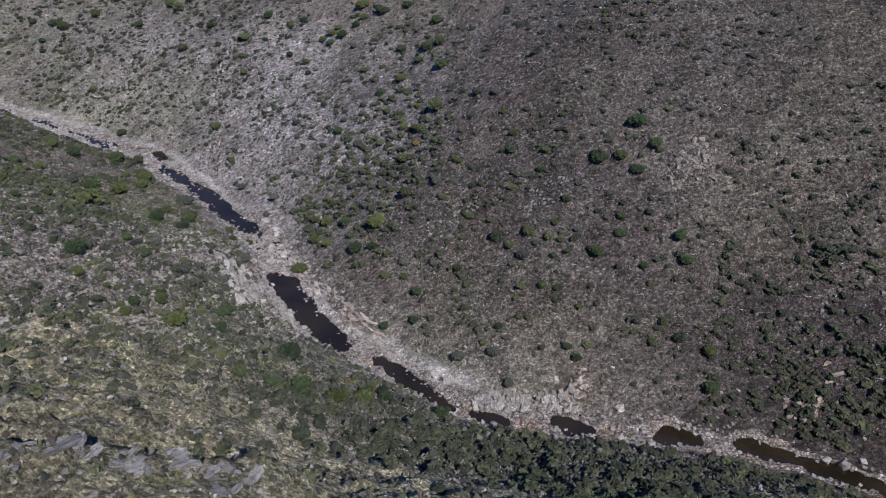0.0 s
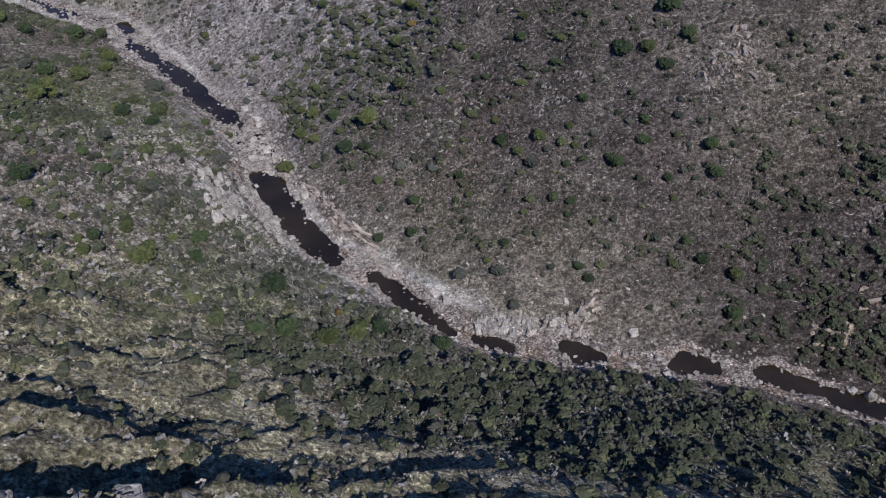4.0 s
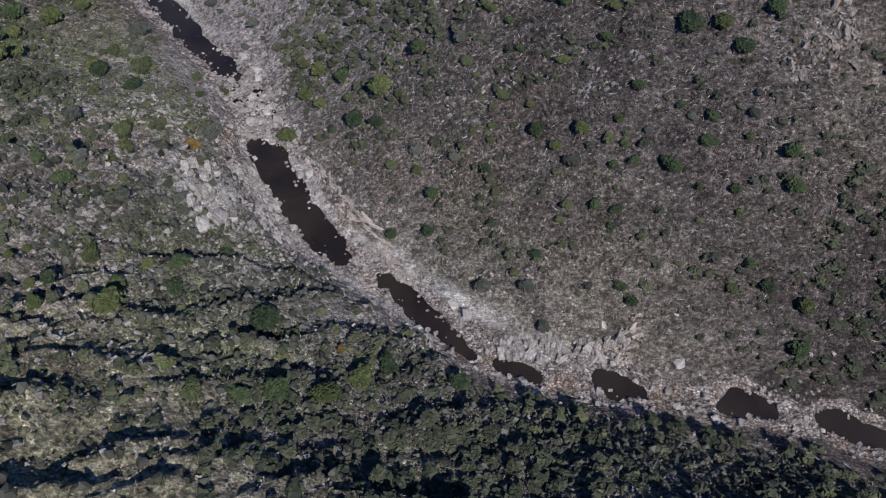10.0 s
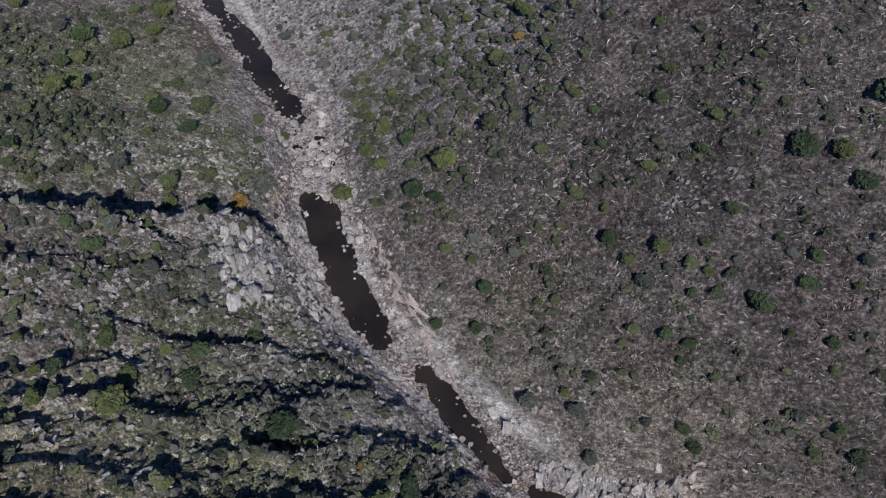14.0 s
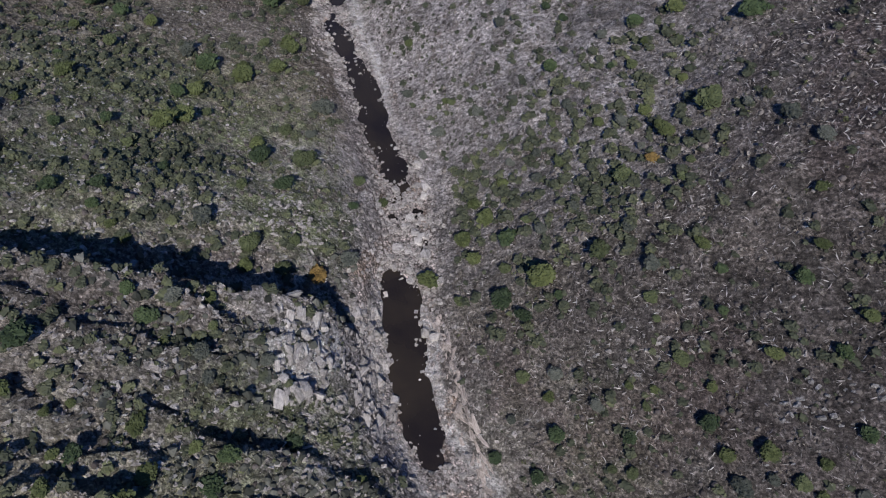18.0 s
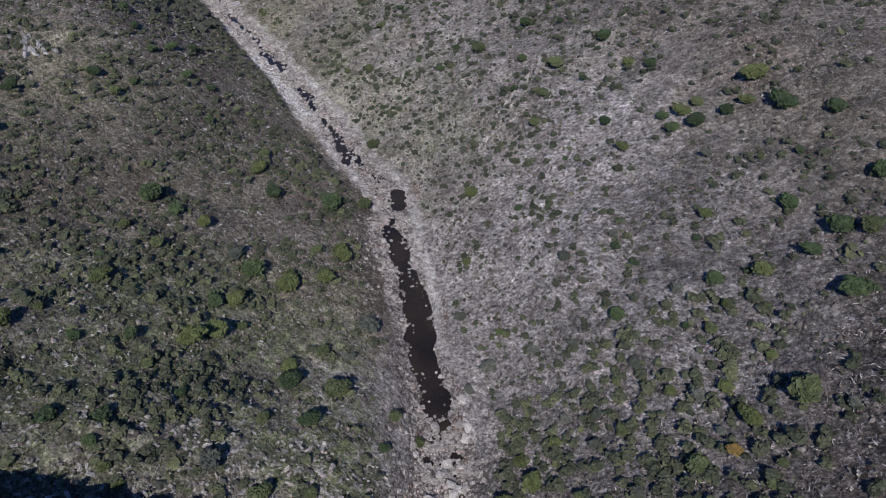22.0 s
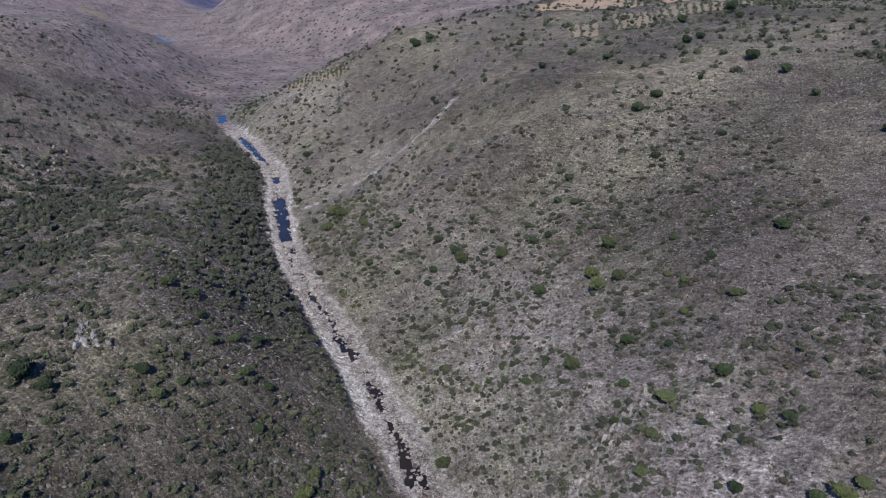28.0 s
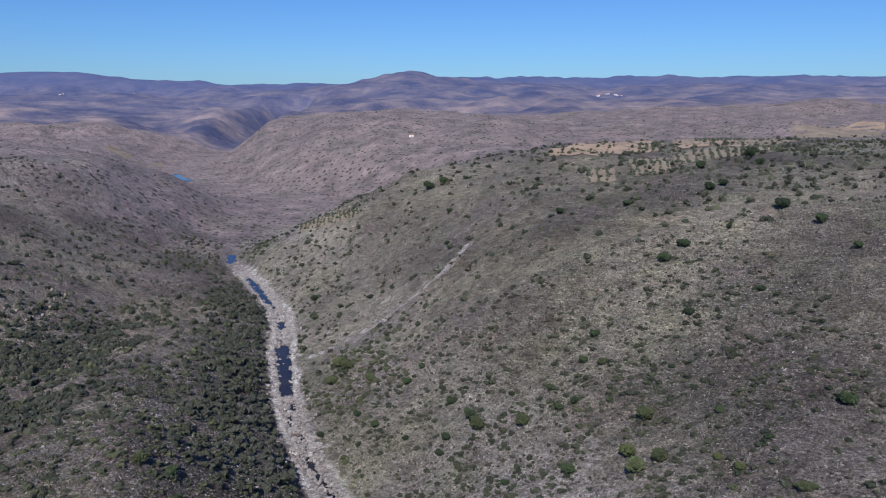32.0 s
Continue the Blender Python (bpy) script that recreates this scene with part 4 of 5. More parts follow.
OLIVE_A = [(53.3, 139, 2.9), (35.2, 148.4, 2.5), (19.6, 148.7, 2.1), (18.8, 153, 2.5), (45.8, 154.6, 2.2), (20.4, 155.1, 2.9), (54.6, 160.4, 2.5), (5.8, 161.5, 3),
    (2.4, 161.6, 2.3), (28.2, 164.1, 3.4), (4.4, 171.1, 2), (-18.4, 173.3, 3.6), (-71.5, 174.4, 4), (-78.5, 174.9, 5.3), (6.7, 178.7, 3.8), (-0.9, 187.5, 3.3),
    (-12.4, 196.7, 5.1), (-2.4, 209.9, 2.8), (-13, 212.9, 5.9), (-27.3, 218.8, 3.3), (-2.3, 225.4, 7.3), (-19.6, 238.8, 3.1), (-42, 296.1, 4.3), (-85.6, 306.9, 3.9),
    (-86.1, 316.1, 6.1), (-84.1, 354.3, 4.7), (-128.3, 361.9, 7.1), (-246.7, 363.1, 3.8), (-178.3, 382.1, 6.3), (-164.7, 412.8, 3.9), (-309.8, 419.1, 9.5)]
RUST_A = [(-24.5, 122.8, 1.9), (-66.2, 178.1, 5), (-8.9, 216.1, 3)]
OLIVE_M = [(-43.3, 105.6, 4.2), (-68, 151.5, 2.5), (-72.6, 181, 3.3), (-110.1, 181.2, 3.1), (1.3, 184.3, 1.9), (-89.2, 187.7, 3.5), (-38, 188.3, 2.8), (34.5, 193.7, 2.5),
    (-30.3, 195.3, 3.3), (-110.9, 205.2, 3.2), (-84.9, 205.3, 5.8), (-29.8, 206.5, 2.8), (-138.1, 208.9, 4.3), (-73.8, 210.1, 3.9), (-95.3, 212.7, 3.9), (-2.1, 214.1, 2.2),
    (-32.4, 228.5, 2.3), (-27.6, 239.9, 1.9), (-62.1, 240.2, 2.2), (-119.1, 240.7, 3.7), (-186.9, 242.2, 4.5), (-11.8, 243.4, 2.7), (-0.6, 258.2, 4.7), (-156.1, 263.9, 4.6),
    (-126.9, 272.4, 5.6), (-228, 272.4, 5.1), (-23.3, 277.6, 2.1), (-83.8, 297.8, 4.2), (-144, 301.5, 5.5), (-117.8, 328, 5.5), (-175.7, 331, 3.1), (-165.1, 331.2, 3.8)]
OLIVE_N = [(-172.9, 350.8, 4), (-123.6, 366.7, 6.6), (-195.9, 380, 6.6), (-135.9, 385.9, 7.1), (-302, 406.8, 7.6), (-275.7, 406.8, 5.5), (-300.3, 415.4, 8.2)]
DARK_M = [(-37.1, 106.9, 3.7), (-2, 120.2, 5), (-15.5, 121.2, 4.9), (66.9, 128.9, 5.7), (-49.2, 142.2, 4), (-17.8, 159.2, 3.2), (-107.8, 161.3, 3.9), (-101.1, 162.4, 3.2),
    (-103.3, 166.7, 4.1), (-121.1, 175.9, 3.6), (58.7, 179.4, 5), (-102.1, 181, 3.5), (-116.1, 183.8, 3.6), (-17.1, 188.6, 2.5), (-139.9, 196.1, 2.7), (-70.6, 201.1, 3.2),
    (-23.9, 239.6, 2.3), (-196, 244.2, 4.9), (-189.4, 250.3, 3.1), (-29, 259.4, 2), (-173.8, 260.8, 3.7), (-203.7, 269.8, 4.1), (-2.1, 270.6, 4.9), (-192.6, 272.1, 4),
    (-213.7, 273.5, 4.2), (-187.3, 275.2, 4), (-204.4, 277.5, 4.5), (-16.4, 278.1, 2.6), (-224.5, 279, 4.8), (-69.2, 286, 2.1), (-205.5, 287, 4.7), (-12.9, 288.6, 4.9)]
DARK_N = [(-75.4, 310.3, 2.7), (-97.1, 312, 3.1), (-147.7, 314.2, 2.4), (-130.8, 324.8, 3.3), (-145.3, 326.4, 2.8), (-143.4, 330.9, 2.5), (-128.9, 332.3, 3.4), (-106.4, 337.7, 4.9),
    (-101, 342.7, 2.3), (-112.8, 347.4, 2.7), (-169.2, 359.1, 3.2), (-204.3, 369.2, 4), (-97.3, 372.2, 2.8), (-273.6, 374.3, 4.2), (-225.2, 374.5, 3.3), (-206.4, 375.3, 4.5),
    (-248.4, 381.8, 5), (-263.3, 386.2, 4.7), (-114.6, 387.3, 3.1), (-206, 387.7, 3.7), (-217.8, 393.4, 4.8), (-173.2, 415.2, 4.6), (-176.2, 429.3, 4.7), (-144.8, 441.7, 4.7),
    (-392.3, 474.3, 5.2), (-170.9, 479.8, 6.4), (-101.1, 494.5, 4.7), (-168.5, 495.3, 6.6), (-415.6, 495.5, 6.4), (-252.5, 532.8, 5.3), (-94.5, 548.5, 4.2), (-183.5, 566, 7.9)]
DARK_O = [(-360.7, 570.8, 5.6), (-412.5, 611.1, 9), (-405.7, 620.3, 8.1), (-220, 652.4, 8), (-198.4, 679.5, 10.8)]
GREY_M = [(16.1, 135.7, 4), (-64.1, 143.5, 3.3), (-57.5, 148.9, 2.3), (55.9, 153.8, 2.7), (54.9, 163.7, 3.1), (-17.4, 166, 2.5), (55.7, 166.6, 2.2), (-90.1, 216.1, 3.2),
    (-11.8, 219.7, 2.1), (-44.8, 220.5, 2.2), (-39.3, 221.5, 2.4), (-64.7, 227.2, 2.7), (-62.6, 232.9, 4.3), (-44.6, 236.8, 2.5), (-77.2, 245, 3.5), (-34.3, 280.1, 2.7),
    (-93.6, 290, 3), (-105.6, 296.3, 3.1)]
YELLOW_M = [(-48, 109.7, 2.8), (-96.5, 161.1, 2.6), (-129.8, 176.3, 2.4), (-111.4, 192.7, 6.1), (-96.8, 203.6, 4.7), (-64.2, 241.1, 2.4), (-83.9, 259.8, 3), (-94.6, 346.8, 3.2),
    (-100.3, 361.4, 3.4), (-249.7, 365.3, 3)]
BUSHES = {
    'grey': GREY_A + GREY_B + GREY_M,
    'yellow': YELLOW_A + YELLOW_B + YELLOW_C + YELLOW_M,
    'dark': DARK_A + DARK_B + DARK_C + DARK_M + DARK_N + DARK_O,
    'olive': OLIVE_A + OLIVE_M + OLIVE_N,
    'rust': RUST_A,
}

shape_rng = np.random.default_rng(11)
CROWNS = [crown_shape(shape_rng, 210, ICO2, 0.1) for _ in range(7)]
SMALL_CROWNS = [crown_shape(shape_rng, 24, ICO1, 0.2) for _ in range(6)]
DOT_CROWNS = [crown_shape(shape_rng, 5, ICO1, 0.3) for _ in range(5)]
TUSSOCKS = [tussock_shape(shape_rng, 7) for _ in range(8)]
LUMPS = [crown_shape(shape_rng, 6, ICO1, 0.3, 0.62) for _ in range(5)]
STONES = [(CUBE[0] * shape_rng.uniform(0.55, 1.3, CUBE[0].shape), CUBE[1]) for _ in range(12)]
SLABS = [broken_block(shape_rng, 5) for _ in range(14)]
BOULDERS = [broken_block(shape_rng, 14) for _ in range(12)]

# ---- bushes and trees, each a thing ----
LOOKS = {
    "dark": ("holm_oak", DARK_LEAVES, "dark green round holm oak bush on the stony slope", "tree", "holm oaks on the slopes"),
    "olive": ("broad_bush", OLIVE_LEAVES, "olive green broad bush among dry grey scrub", "bush", "olive green bushes"),
    "yellow": ("leafy_bush", YELLOW_LEAVES, "bright yellow-green leafy bush among grey rocks", "bush", "yellow-green bushes"),
    "grey": ("grey_bush", GREY_LEAVES, "grey-green half-bare bush on stony ground", "bush", "grey-green bushes"),
    "rust": ("rusty_bush", RUST_LEAVES, "orange-brown autumn bush on the dry slope", "bush", "orange-brown bushes")}


def trunk_mesh():
    """A short tapered trunk that forks into three limbs, for a crown 1 wide."""
    v, f = [], []

    def limb(a, b, r0, r1):
        d = (Vector(b) - Vector(a)).normalized()
        s = d.orthogonal().normalized()
        t, k = d.cross(s), len(v)
        for p, r in ((a, r0), (b, r1)):
            v.extend(Vector(p) + (s * math.cos(q) + t * math.sin(q)) * r for q in (0, 1.257, 2.513, 3.77, 5.027))
        for i in range(5):
            j = (i + 1) % 5
            f.extend([(k + i, k + j, k + 5 + j), (k + i, k + 5 + j, k + 5 + i)])

    limb((0, 0, -0.12), (0.01, 0, 0.13), 0.05, 0.035)
    limb((0.01, 0, 0.11), (0.14, 0.05, 0.32), 0.032, 0.012)
    limb((0.01, 0, 0.11), (-0.12, 0.08, 0.34), 0.03, 0.012)
    limb((0.01, 0, 0.11), (0.0, -0.14, 0.3), 0.028, 0.012)
    return mesh_from("trunk", np.array(v), np.array(f), [BARK], True)


TRUNK = trunk_mesh()
bush_rng = random.Random(7)
for look_name, spots in BUSHES.items():
    kind_name, leaves, words, category, group = LOOKS[look_name]
    meshes = [mesh_from("crown", v, f, [leaves]) for v, f in CROWNS]
    heights = land([p[0] for p in spots], [p[1] for p in spots])[0]
    for (bx, by, width), bz in zip(spots, heights):
        root = tagged(new(kind_name), words, category, group)
        w = 0.86 * width * bush_rng.uniform(0.94, 1.06)
        root.matrix_world = pose(bx, by, bz - 0.1, 0, 0, bush_rng.uniform(0, 360)) @ Matrix.Diagonal((w, w, w * bush_rng.uniform(0.8, 1.05), 1))
        for part_name, data in (("trunk", TRUNK), ("crown", bush_rng.choice(meshes))):
            ob = new(part_name, data)
            ob.parent = root
            if part_name == "crown":
                ob.location.z = 0.1

# ---- thickets ----
x, y, z, s, d, side, rng = candidates(60000, -240, 330, -125, 130, 21)
clump = 0.5 + 0.5 * bumps(x, y, 17, 51) + 0.3 * bumps(x, y, 6, 52)
left = side < 0
want = np.where(left, 1.5 * ease(s, 162, 130) * ease(d, 7, 12) * (1 - 0.9 * ease(d, 44, 64)), 0)
want = np.maximum(want, np.where(left, 1.1 * ease(s, 110, 150) * ease(d, 12, 20) * (1 - ease(s, 235, 260)), 0))
want = np.maximum(want, np.where(left, 1.25 * ease(s, 222, 240) * ease(d, 9, 14) * (1 - 0.35 * ease(s, 330, 400)), 0))
want = np.maximum(want, np.where(left, 1.1 * ease(s, 280, 310) * ease(d, 9, 14) * (1 - ease(d, 60, 110)), 0))
want = np.maximum(want, np.where(left, 2.6 * ease(s, 176, 192) * (1 - ease(s, 255, 285)) * ease(d, 28, 40), 0))
want = np.maximum(want, np.where(left, 1.2 * ease(s, 140, 150) * (1 - ease(s, 255, 285)) * ease(d, 16, 24), 0))
want = np.maximum(want, np.where(~left, 0.95 * ease(s, 152, 168) * (1 - ease(s, 196, 212)) * ease(d, 8, 12) * (1 - ease(d, 35, 70)), 0))
want = np.maximum(want, np.where(~left, (0.8 + 0.55 * ease(s, 85, 115) * (1 - ease(d, 40, 65))) * ease(d, 9, 14), 0))
want = np.maximum(want, np.where(~left, 1.5 * ease(s, 250, 310) * ease(d, 8, 12) * (1 - 0.3 * ease(d, 50, 120)), 0))
want = np.maximum(want, np.where(~left, 2.1 * (1 - ease(s, 25, 70)) * ease(d, 4.5, 8) * (1 - 0.6 * ease(d, 45, 90)), 0))
cliff = np.abs((x + 108) * 0.585 - (y - 133) * 0.811 + 2.5)                      # along the big rib's edge and foot
want = np.maximum(want, 2.6 * left * (1 - ease(cliff, 3, 8)) * (x > -112) * (x < -58) * (y < 175))
ahead = (x - U0[0]) * AHEAD[0] + (y - U0[1]) * AHEAD[1]
m = rng.uniform(size=len(x)) < want * np.clip(clump, 0, 1.2) * 0.46 * (1 - 0.65 * ease(ahead, 200, 330))
x, y, z, s, d, side = kept(m, x, y, z, s, d, side)
thick = ((side < 0) & (s < 155) & (d < 62) & (x + 12 * bumps(x, y, 20, 59) > -34)) | ((side > 0) & (s < 40) & (d < 40))
green = (side > 0) & (s > 155) & (s < 212) & (d < 60)
w = np.where(thick, rng.uniform(1.5, 3.7, len(x)), np.where(green, rng.uniform(1.5, 3.3, len(x)), np.where(side < 0, rng.uniform(0.9, 2.9, len(x)), (0.8 + 1.9 * rng.uniform(size=len(x)) ** 1.7) * (1 + 0.15 * ease(s, 300, 400)))))
tone = np.clip(0.34 - 0.09 * ((side > 0) & (s > 250)) + 0.08 * ((side < 0) & (s >= 260)) + 0.15 * ((side < 0) & (s > 110) & (s < 260)) + 0.16 * green + 0.22 * bumps(x, y, 11, 53) + rng.normal(0, 0.18, len(x)), 0, 1)
for name, pick, shapes, words in (("thicket", w > 2.1, SMALL_CROWNS, "dense dark green oak thickets along the river and gullies"), ("small_bushes", w <= 2.1, LUMPS, "small grey-green rounded bushes dotted over the slopes")):
    ob = strewn(name, shapes, *kept(pick, x, y, z - 0.1, w), [THICKET], tone[pick], rng.uniform(0.5, 0.85, pick.sum()), seed=1)
    tagged(ob, words, "bushes", kind="stuff")

# ---- low scrub ----
x, y, z, s, d, side, rng = candidates(90000, -240, 330, -120, 185, 22)
want = ease(d, 8, 14) * (0.55 + 0.5 * bumps(x, y, 9, 54) + 0.3 * bumps(x, y, 30, 55))
m = rng.uniform(size=len(x)) < want * 0.62
x, y, z, s, d, side = kept(m, x, y, z, s, d, side)
meadow = (side < 0) * ease(s, 60, 85) * (1 - ease(s, 136, 155)) * ease(d, 44, 56)
tone = np.clip(0.42 + 0.3 * meadow + 0.2 * bumps(x, y, 15, 56) + rng.normal(0, 0.22, len(x)), 0, 1)
green = rng.uniform(size=len(x)) < np.where(side < 0, 0.58 - 0.25 * meadow, 0.16 + 0.06 * ease(s, 155, 170) * (1 - ease(s, 198, 214)) * (1 - ease(d, 50, 90)))
for name, pick, mat, words in (("dry_scrub", ~green, SCRUB, "low dry grey-brown scrub covering the slopes"), ("green_scrub", green, GREEN_SCRUB, "low green and olive shrubs covering the slopes")):
    px, py, pz, pt = kept(pick, x, y, z, tone)
    ob = strewn(name, TUSSOCKS, px, py, pz - 0.03, rng.uniform(0.7, 1.9, len(px)), [mat], pt, rng.uniform(0.6, 1.1, len(px)), seed=2)
    tagged(ob, words, "scrub", kind="stuff")

# ---- cushions of heather ----
CUSHIONS = []
for _ in range(8):
    rim = [(r * math.cos(1.2566 * k + o), r * math.sin(1.2566 * k + o), h) for h, o, rs in ((-0.1, 0.0, (0.4, 0.62)), (0.26, 0.6, (0.24, 0.42))) for k in range(5) for r in [shape_rng.uniform(*rs)]]
    v = np.array(rim + [(shape_rng.normal(0, 0.08), shape_rng.normal(0, 0.08), shape_rng.uniform(0.4, 0.6))])
    CUSHIONS.append((v, np.array([q for k in range(5) for q in ((k, (k + 1) % 5, 5 + k), ((k + 1) % 5, 5 + (k + 1) % 5, 5 + k), (5 + k, 5 + (k + 1) % 5, 10))])))
x, y, z, s, d, side, rng = candidates(62000, -240, 330, -120, 185, 28)
m = rng.uniform(size=len(x)) < ease(d, 8, 13) * (0.45 + 0.5 * bumps(x, y, 7, 64) + 0.25 * bumps(x, y, 26, 65)) * np.where(side > 0, 0.9, 0.6 - 0.4 * ease(d, 40, 60) * (1 - ease(s, 120, 160)))
x, y, z, side = kept(m, x, y, z, side)
n = len(x)
ob = strewn("heather", CUSHIONS, x, y, z, 0.5 + 0.9 * rng.uniform(size=n) ** 2, [HEATHER], np.clip(0.45 + 0.2 * bumps(x, y, 18, 66) + rng.normal(0, 0.2, n), 0, 1), rng.uniform(0.7, 1.2, n), seed=10)
tagged(ob, "dark brown and grey cushions of heather on the slopes", "heather", kind="stuff")

RAGGED = [(v * shape_rng.uniform(0.55, 1.35, v.shape), f) for v, f in CUSHIONS] + [(v * (1.15, 1.15, 1.0), f) for v, f in TUSSOCKS[:5]]
x, y, z, s, d, side, rng = candidates(30000, -150, 20, -95, 40, 33)
m = (side < 0) & (rng.uniform(size=len(x)) < 1.05 * ease(d, 9, 15) * (1 - 0.6 * ease(s, 134, 152)) * (1 - ease(s, 168, 190)) * (1 - 0.9 * ease(d, 42, 56)) * np.clip(0.7 + 0.7 * bumps(x, y, 9, 78), 0.05, 1))
x, y, z = kept(m, x, y, z)
n = len(x)
ob = strewn("grey_shrubs", RAGGED, x, y, z - 0.05, 0.8 + 1.3 * rng.uniform(size=n) ** 1.5, [GREY_SHRUB], np.clip(0.4 + 0.2 * bumps(x, y, 12, 79) + rng.normal(0, 0.22, n), 0, 1), rng.uniform(0.8, 1.5, n), seed=14)
tagged(ob, "low dark grey-green shrubs packed over the rocky slope", "shrubs", kind="stuff")

# ---- loose stones on the slopes ----
x, y, z, s, d, side, rng = candidates(78000, -240, 330, -120, 185, 23)
want = ease(d, 9, 14) * (0.35 + 0.55 * bumps(x, y, 12, 57) + 0.3 * bumps(x, y, 40, 58) + np.where(side < 0, 0.35 * ease(s, 90, 120) * (1 - ease(s, 215, 240)), 0.3 * ease(s, 215, 240) * (1 - ease(d, 50, 90))))
m = rng.uniform(size=len(x)) < want * np.where(side < 0, 1.0, 0.5)
x, y, z = kept(m, x, y, z)
n = len(x)
stretch = np.stack([rng.uniform(0.8, 2.6, n), rng.uniform(0.4, 0.9, n), rng.uniform(0.3, 0.8, n)], 1)
ob = strewn("loose_stones", STONES, x, y, z, (0.13 + 0.5 * rng.uniform(size=n) ** 3) * np.where(side[m] < 0, 1.0, 0.72), [GREY_ROCK], None, 1.0, rng.normal(0.75, 0.5, n), stretch, 0.3, seed=3)
tagged(ob, "loose grey schist slabs and stones on the slopes", "stones", kind="stuff")

x, y, z, s, d, side, rng = candidates(15000, -75, 25, -80, -3, 34)
m = (side < 0) & (rng.uniform(size=len(x)) < 0.6 * ease(d, 5, 9) * ease(s, 128, 146) * (1 - ease(s, 188, 205)) * (1 - 0.5 * ease(d, 40, 60)) * np.clip(0.6 + 0.8 * bumps(x, y, 8, 80), 0.05, 1))
x, y, z = kept(m, x, y, z)
n = len(x)
stretch = np.stack([rng.uniform(0.9, 2.4, n), rng.uniform(0.4, 0.9, n), rng.uniform(0.35, 0.9, n)], 1)
ob = strewn("rock_shards", STONES, x, y, z, 0.2 + 0.55 * rng.uniform(size=n) ** 2.2, [PALE_ROCK], None, 1.0, rng.normal(0.45, 0.5, n), stretch, 0.35, seed=15)
tagged(ob, "pale jagged shards of schist breaking through the slope", "stones", kind="stuff")

# ---- pale dead branches and slivers of stone ----
BRANCHES = []
for _ in range(10):
    bend, lift = shape_rng.uniform(-0.12, 0.12), shape_rng.uniform(0.03, 0.16)
    BRANCHES.append((np.array([(-0.5, 0, 0), (0.0, bend - 0.06, 0.02), (0.5, bend * 0.3, lift), (0.0, bend + 0.03, lift + 0.05)]), np.array([(0, 1, 2), (0, 2, 3)])))
x, y, z, s, d, side, rng = candidates(225000, -240, 330, -120, 185, 27)
m = rng.uniform(size=len(x)) < ease(d, 7, 12) * np.where(side > 0, 0.9 * (0.45 + 0.55 * ease(s, 25, 80)) * (1 - 0.6 * ease(s, 185, 225)), 0.34 * (1 - 0.8 * (1 - ease(s, 138, 155)) * ease(d, 44, 56))) * (0.75 + 0.5 * bumps(x, y, 22, 63))
x, y, z, s, side = kept(m, x, y, z, s, side)
n = len(x)
long = 1 + 0.25 * (side > 0) * (1 - ease(s, 170, 200))
ob = strewn("dead_branches", BRANCHES, x, y, z + 0.12, (0.45 + 0.95 * rng.uniform(size=n) ** 2) * long, [DEAD_WOOD], np.clip(rng.normal(0.33, 0.25, n), 0, 1), 1.0, None, None, 0.45, seed=9)
tagged(ob, "pale dead branches and slivers of stone on the slopes", "branches", kind="stuff")

# ---- stones of the river bed ----
rng = np.random.default_rng(24)
n = 30000
k = np.searchsorted(ALONG, np.where(rng.uniform(size=n) < 0.62, rng.uniform(-20, 300, n), rng.uniform(300, 800, n)))
t = LINE[k] - LINE[k - 1]
off = rng.normal(0, 1.0, n) * np.where(ALONG[np.minimum(k, len(ALONG) - 1)] > 222, 3.9, 5.2)
x = LINE[k, 0] - t[:, 0] * rng.uniform(size=n) - t[:, 1] / np.hypot(*t.T) * off
y = LINE[k, 1] - t[:, 1] * rng.uniform(size=n) + t[:, 0] / np.hypot(*t.T) * off
z, s, d, side = land(x, y)
riffle = np.maximum(ease(np.abs(s - 193), 32, 20), ease(s, 235, 280))
keep = (rng.uniform(size=n) < (0.42 + 0.58 * riffle) * (0.35 + 0.65 * ease(s, 30, 110))) & ((z > -0.22) | ((z > -1.6) & (rng.uniform(size=n) < 0.16 + 0.4 * ease(s, 252, 264) * (1 - ease(s, 285, 292))))) & (d < 15)
x, y, z, s = kept(keep, x, y, np.maximum(z, -0.12), s)
ex, ey, ez, es, ed, _, _ = candidates(40000, -240, 60, -130, 110, 29)
at_edge = np.abs(shore(ex, ey) + 1.2 * bumps(ex, ey, 5, 71)) < 0.55 + 0.6 * bumps(ex, ey, 7, 72)
x, y, z, s = np.concatenate([x, ex[at_edge]]), np.concatenate([y, ey[at_edge]]), np.concatenate([z, np.maximum(ez[at_edge], -0.15)]), np.concatenate([s, es[at_edge]])
n = len(x)
stretch = np.stack([rng.uniform(0.8, 1.8, n), rng.uniform(0.6, 1.1, n), rng.uniform(0.5, 0.9, n)], 1)
ob = strewn("river_stones", STONES, x, y, z, (0.10 + 0.62 * rng.uniform(size=n) ** 3) * (1 + 0.8 * ease(s, 300, 420)), [PALE_ROCK], None, 1.0, None, stretch, 0.3, seed=4)
tagged(ob, "pale water-worn stones filling the river bed", "stones", kind="stuff")

